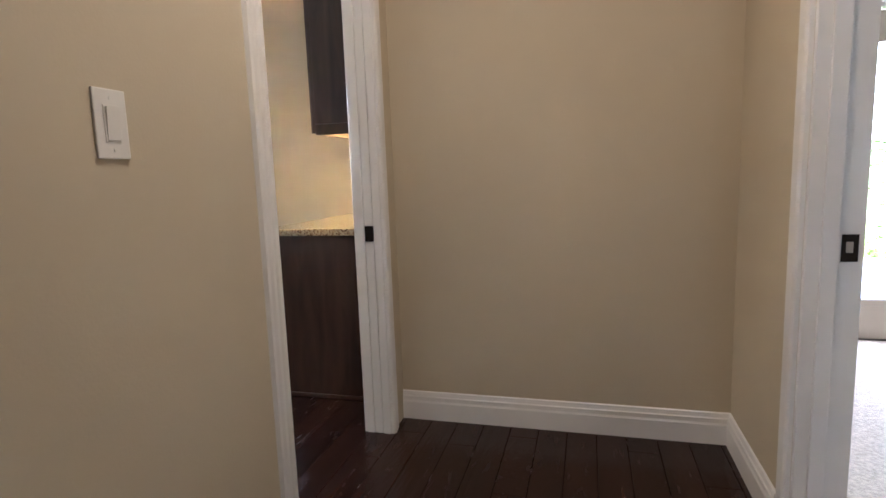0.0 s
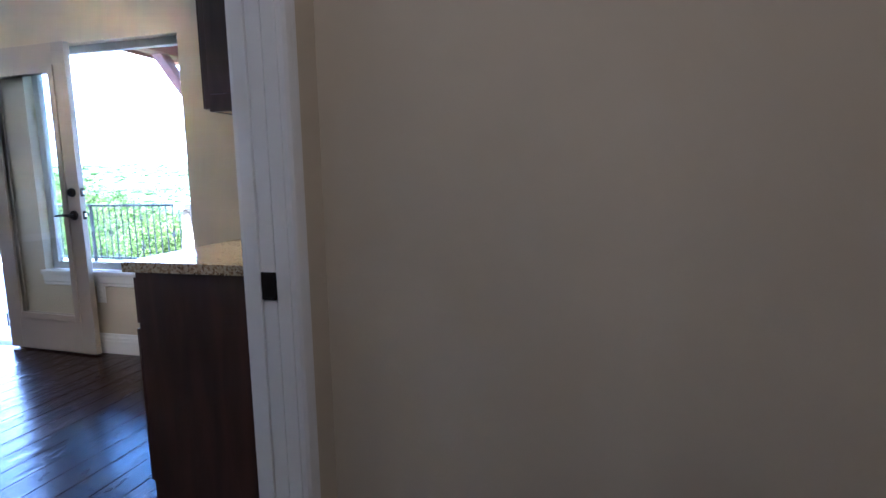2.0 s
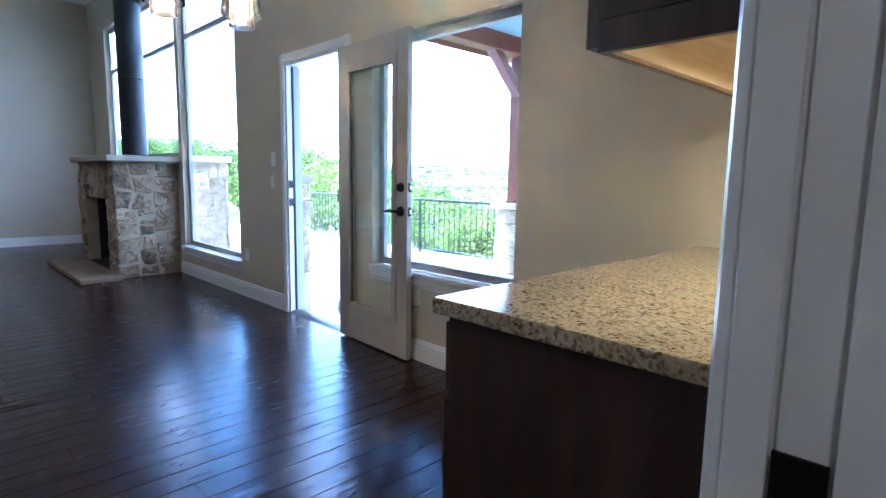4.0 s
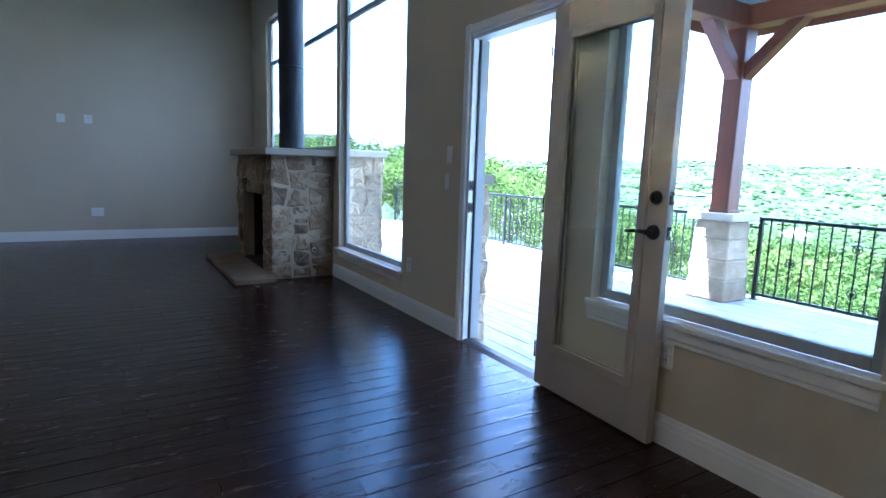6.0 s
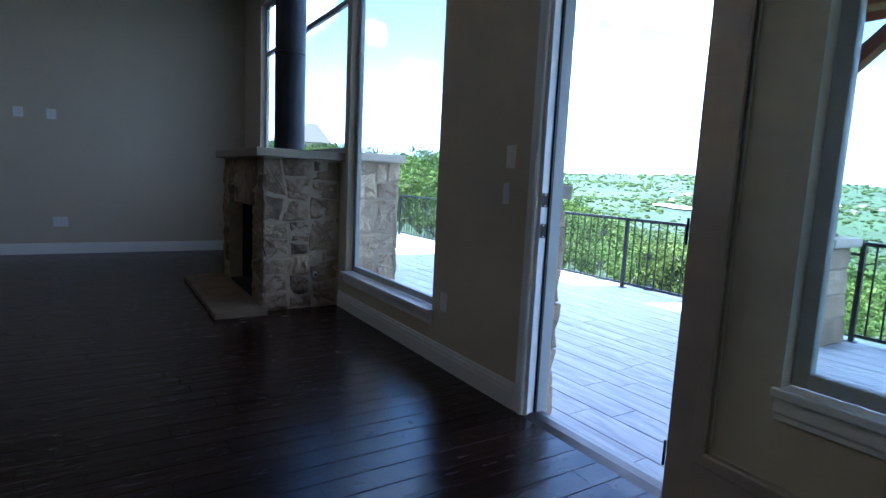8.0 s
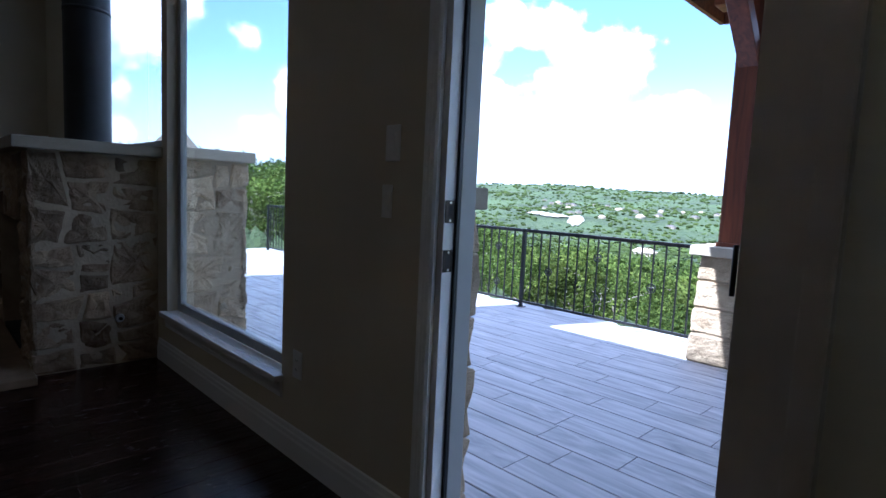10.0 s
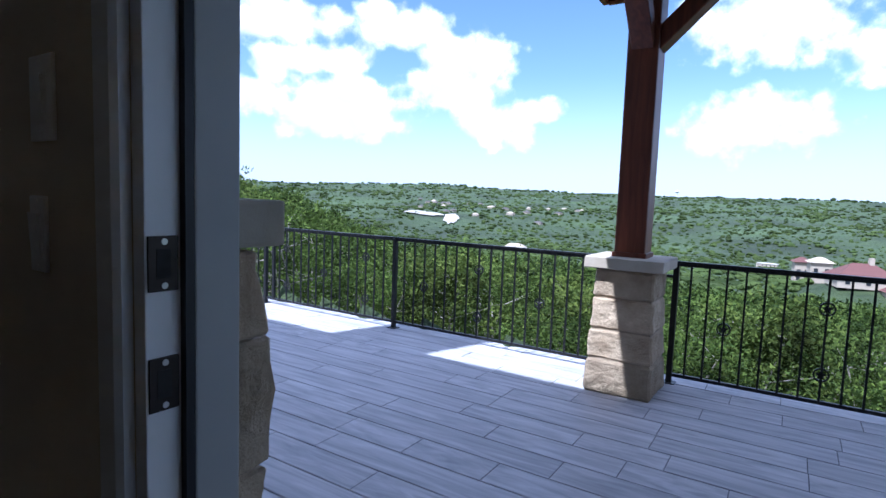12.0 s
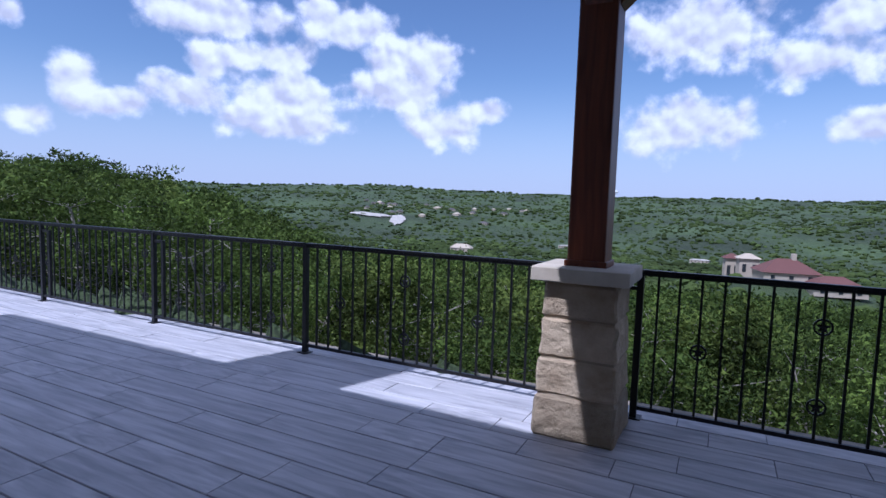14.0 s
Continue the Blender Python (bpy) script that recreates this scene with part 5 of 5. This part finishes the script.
def leafy_belt():
    """Leaf sprays of the trees between the slope and the valley, past counting."""
    rng = np.random.default_rng(5)
    rr = random.Random(5)
    vs, fs = [], []
    k = 0
    for i in range(620):
        r = rr.uniform(24, 105)
        a = rr.uniform(-1.35, 0.9)
        x, y = -4.5 + r * math.sin(a), 4 + r * math.cos(a)
        if y < 24 and x > -30:
            continue
        n = 1150 if r < 48 else 640 if r < 70 else 400
        if any((x - cx) ** 2 + (y - cy) ** 2 < cr * cr for cx, cy, cr in CLEAR):
            continue
        sp = rr.uniform(1.5, 2.3)
        hgt = min(6.0, max(2.2, skyline(x, y) + rr.uniform(-1.2, 0.2) - ground_z(x, y)))
        t = rng.random((n, 1)) ** 0.8
        ang = rng.random((n, 1)) * 6.283
        prof = np.sin(np.clip(t, 0.05, 1) * 2.9) ** 0.7
        rad = sp * prof * (0.75 + 0.35 * rng.random((n, 1))) * (1 + 0.3 * np.sin(ang * 3 + i))
        c = np.hstack([x + rad * np.cos(ang), y + rad * np.sin(ang), ground_z(x, y) - 0.2 + t * hgt])
        hubs = c[:max(24, n // 16)]
        c = hubs[rng.integers(0, len(hubs), n)] + rng.normal(0, 1, (n, 3)) * np.array([0.26, 0.26, 0.19])
        s = (0.13 + 0.16 * rng.random((n, 1))) * (0.55 if r < 48 else 0.8 if r < 70 else 1.2)
        d = rng.normal(0, 1, (n, 3))
        d[:, 2] = np.abs(d[:, 2]) * 0.7
        d /= np.linalg.norm(d, axis=1, keepdims=True)
        e = np.cross(d, rng.normal(0, 1, (n, 3)))
        e /= np.linalg.norm(e, axis=1, keepdims=True)
        quad = np.stack([c - e * s * 0.6, c + d * s * 1.2 - e * s * 0.2, c + d * s * 2.0, c + d * s * 0.9 + e * s * 0.7], 1).reshape(-1, 3)
        vs.append(quad)
        fs.append(np.arange(k, k + 4 * n).reshape(-1, 4))
        k += 4 * n
    me = bpy.data.meshes.new("tree_belt")
    me.from_pydata(np.concatenate(vs).tolist(), [], np.concatenate(fs).tolist())
    me.materials.append(M_LEAF)
    return tagged(new("tree_belt", me), "dense belt of green junipers down the hillside", "trees", "", "stuff")


leafy_belt()


# ---- far houses ----
M_REDROOF = plain("red_brown_roof", (0.13, 0.055, 0.045), 0.85, vary=0.2, bump=0.3, bump_scale=3)
M_TANROOF = plain("tan_roof", (0.11, 0.095, 0.075), 0.9, vary=0.2)
M_STUCCO = plain("cream_stucco", (0.44, 0.37, 0.28), 0.9, vary=0.08)
M_PALE = plain("pale_limestone_cut", (0.42, 0.39, 0.34), 0.9, vary=0.2, scale=0.2)
M_WINDOW_DARK = plain("dark_window_glass", (0.03, 0.035, 0.04), 0.1, vary=0.1)


def house(at, turn, w, d, h, roof_h, mat_roof, label, scale=1.0, chimney=False):
    th = thing("house", label, "house", (at[0], at[1], ground_z(*at[:2]) - 0.3 if len(at) == 2 else at[2]))
    th.rotation_euler = (0, 0, radians(turn))
    part("wall", box_bm(-w / 2, w / 2, -d / 2, d / 2, 0, h), M_STUCCO, th)
    rb = bmesh.new()
    o = 0.5
    ridge = max(0.3, w / 2 - d / 2 * 0.8)
    v = [rb.verts.new(p) for p in ((-w / 2 - o, -d / 2 - o, h), (w / 2 + o, -d / 2 - o, h), (w / 2 + o, d / 2 + o, h), (-w / 2 - o, d / 2 + o, h), (-ridge, 0, h + roof_h), (ridge, 0, h + roof_h))]
    for q in ((0, 1, 5, 4), (1, 2, 5), (2, 3, 4, 5), (3, 0, 4), (3, 2, 1, 0)):
        rb.faces.new([v[i] for i in q])
    roof = part("roof", rb, mat_roof, th)
    if chimney:
        part("chimney", box_bm(w * 0.1, w * 0.1 + 0.9, -0.5, 0.5, h + 0.3, h + roof_h + 1.2), M_STUCCO, roof)
    for i in range(max(2, int(w / 3))):
        x = -w / 2 + (i + 0.5) * w / max(2, int(w / 3))
        win = part("window", box_bm(x - 0.5, x + 0.5, -d / 2 - 0.05, -d / 2 - 0.001, h * 0.35, h * 0.78), M_STUCCO, th)
        part("pane", box_bm(x - 0.42, x + 0.42, -d / 2 - 0.07, -d / 2 - 0.051, h * 0.38, h * 0.75), M_WINDOW_DARK, win)


house((8.8, 150), 12, 11, 9, 2.2, 2.9, M_REDROOF, "cream house with a red-brown hip roof in the valley", chimney=True)
house((17.3, 145), 12, 10, 8, 1.8, 2.2, M_REDROOF, "low wing with a red-brown hip roof in the valley")
house((-1.9, 164), 10, 3.4, 3.4, 7.2, 1.2, M_REDROOF, "small tan tower house among the trees")
house((1.6, 159), 10, 4.4, 4, 5.4, 1.2, M_STUCCO, "small cream cottage among the trees")
house((-104, 35.6, 4.0), 66, 6.5, 6, 3.0, 3.6, M_TANROOF, "tan gabled house on the wooded rise")
house((-183, 384), 8, 16, 9, 3.2, 3.0, M_STUCCO, "pale house far down the valley")
rng_h = random.Random(77)
for i in range(26):
    a, r = rng_h.uniform(-0.62, -0.30), rng_h.uniform(900, 1500)
    hx, hy = -4.5 + r * math.sin(a), 4 + r * math.cos(a)
    house((hx, hy), rng_h.uniform(-40, 40), rng_h.uniform(9, 15), 9, 3.5, 3.0, rng_h.choice((M_SHINGLE, M_STUCCO, M_SHINGLE)), "tiny far house on the opposite ridge")
for a, r, w in ((-0.03, 560, 16), (-0.25, 680, 18), (0.24, 800, 30), (0.28, 780, 16)):
    hx, hy = -4.5 + r * math.sin(a), 4 + r * math.cos(a)
    house((hx, hy), rng_h.uniform(-10, 10), w, 9, 3.5, 0.8, M_PALE, "long pale shed roof far in the valley")


def clearing(name, x, y, rx, ry, turn, label):
    """A bare pale lot laid on the valley floor."""
    bm = bmesh.new()
    n = 22
    rim, cen = [], bm.verts.new((x, y, ground_z(x, y) + 2.2))
    rr = random.Random(int(abs(x)))
    for i in range(n):
        a = 2 * math.pi * i / n
        k = rr.uniform(0.75, 1.1)
        u, v = rx * k * math.cos(a), ry * k * math.sin(a)
        c, s = math.cos(radians(turn)), math.sin(radians(turn))
        px, py = x + u * c - v * s, y + u * s + v * c
        rim.append(bm.verts.new((px, py, ground_z(px, py) + 2.0)))
    for i in range(n):
        bm.faces.new((rim[i], rim[(i + 1) % n], cen))
    return structure(name, bm, M_PALE, label, "clearing")


clearing("clearing_lot", -481, 767, 14, 70, 30, "bare pale limestone lot in the valley")
clearing("clearing_field", -545, 775, 40, 26, 0, "dry tan field in the valley")
tower = thing("water_tower", "white water tower on the far ridge", "water tower", (-4.5 + 3000 * math.sin(-0.17), 4 + 3000 * math.cos(-0.17), ground_z(-4.5 + 3000 * math.sin(-0.17), 4 + 3000 * math.cos(-0.17))))
part("tank", lathe(bmesh.new(), [(0.1, 30), (9, 32), (12, 37), (10, 42), (0.1, 44)], 20), M_TRIM, tower)
part("stem", cyl(bmesh.new(), (0, 0, 0), (0, 0, 31), 2.2, None, 12), M_TRIM, tower)

# ---- planks of floor and terrace ----


def board_mesh(name, w, t, mat, c=0.0025):
    """A board one metre long along y, with eased long edges; scaled to length."""
    bm = bmesh.new()
    pts = [(-w / 2, -t), (w / 2, -t), (w / 2, -c), (w / 2 - c, 0), (-w / 2 + c, 0), (-w / 2, -c)]
    extrude_profile(bm, pts, lambda s, u, v: (u, s, v), 0.0, 1.0)
    return mesh_of(name, bm, mat)


def lay_floor():
    w, rng = 0.127, random.Random(4)
    me = board_mesh("plank", w - 0.0016, 0.011, M_PLANK, 0.0021)
    rest = []
    x = WX + w / 2
    while x < RX0 + 0.06:
        y = SY - rng.uniform(0, 1.0)
        while y < NY:
            L = rng.choice((0.45, 0.7, 0.95, 1.2, 1.5))
            y0, y1 = max(y, SY), min(y + L, NY + 0.0)
            if y1 - y0 > 0.02:
                if -7.0 < x < -0.9 and y1 > 1.0 or -0.9 <= x and y1 > 1.2:
                    ob = new("plank", me)
                    ob.parent = floor
                    ob.location, ob.scale = (x, y0, 0.0), (1, y1 - y0 - 0.003, 1)
                    ob.rotation_euler = (0, radians(rng.uniform(-0.14, 0.14)), 0)
                else:
                    rest.append((x, y0, y1 - 0.003))
            y += L
        x += w
    bm = bmesh.new()
    for x, y0, y1 in rest:
        a = w / 2 - 0.0006
        box(bm, x - a, x + a, y0, y1, -0.011, 0.0)
    ob = part("planks", bm, M_PLANK, floor)
    ob["kind"] = "stuff"


lay_floor()


def lay_terrace():
    w, rng = 0.203, random.Random(9)
    bm = bmesh.new()
    c, t = 0.004, 0.02
    pts = [(-w / 2 + 0.0025, -t), (w / 2 - 0.0025, -t), (w / 2 - 0.0025, -c), (w / 2 - 0.006, 0), (-w / 2 + 0.006, 0), (-w / 2 + 0.0025, -c)]
    extrude_profile(bm, pts, lambda s, u, v: (s, u, v), 0.0, 1.0)
    me = mesh_of("stamped_plank", bm, M_CONC)
    rest = []
    y = NO + 0.002 + w / 2
    while y < 7.66:
        x = -14.0 - rng.uniform(0, 1)
        while x < 6.0:
            L = rng.choice((0.45, 0.7, 0.95, 1.25))
            x0, x1 = max(x, -14.0), min(x + L, 6.0)
            if x1 - x0 > 0.02:
                if -9.6 < x0 < -2.2:
                    ob = new("stamped_plank", me)
                    ob.parent = patio
                    ob.location, ob.scale = (x0, y, PZ - rng.uniform(0, 0.0015)), (x1 - x0 - 0.005, 1, 1)
                else:
                    rest.append((x0, x1 - 0.008, y))
            x += L
        y += w
    bm = bmesh.new()
    for x0, x1, y in rest:
        box(bm, x0, x1, y - w / 2 + 0.004, y + w / 2 - 0.004, PZ - 0.02, PZ)
    ob = part("stamped_planks", bm, M_CONC, patio)
    ob["kind"] = "stuff"


lay_terrace()
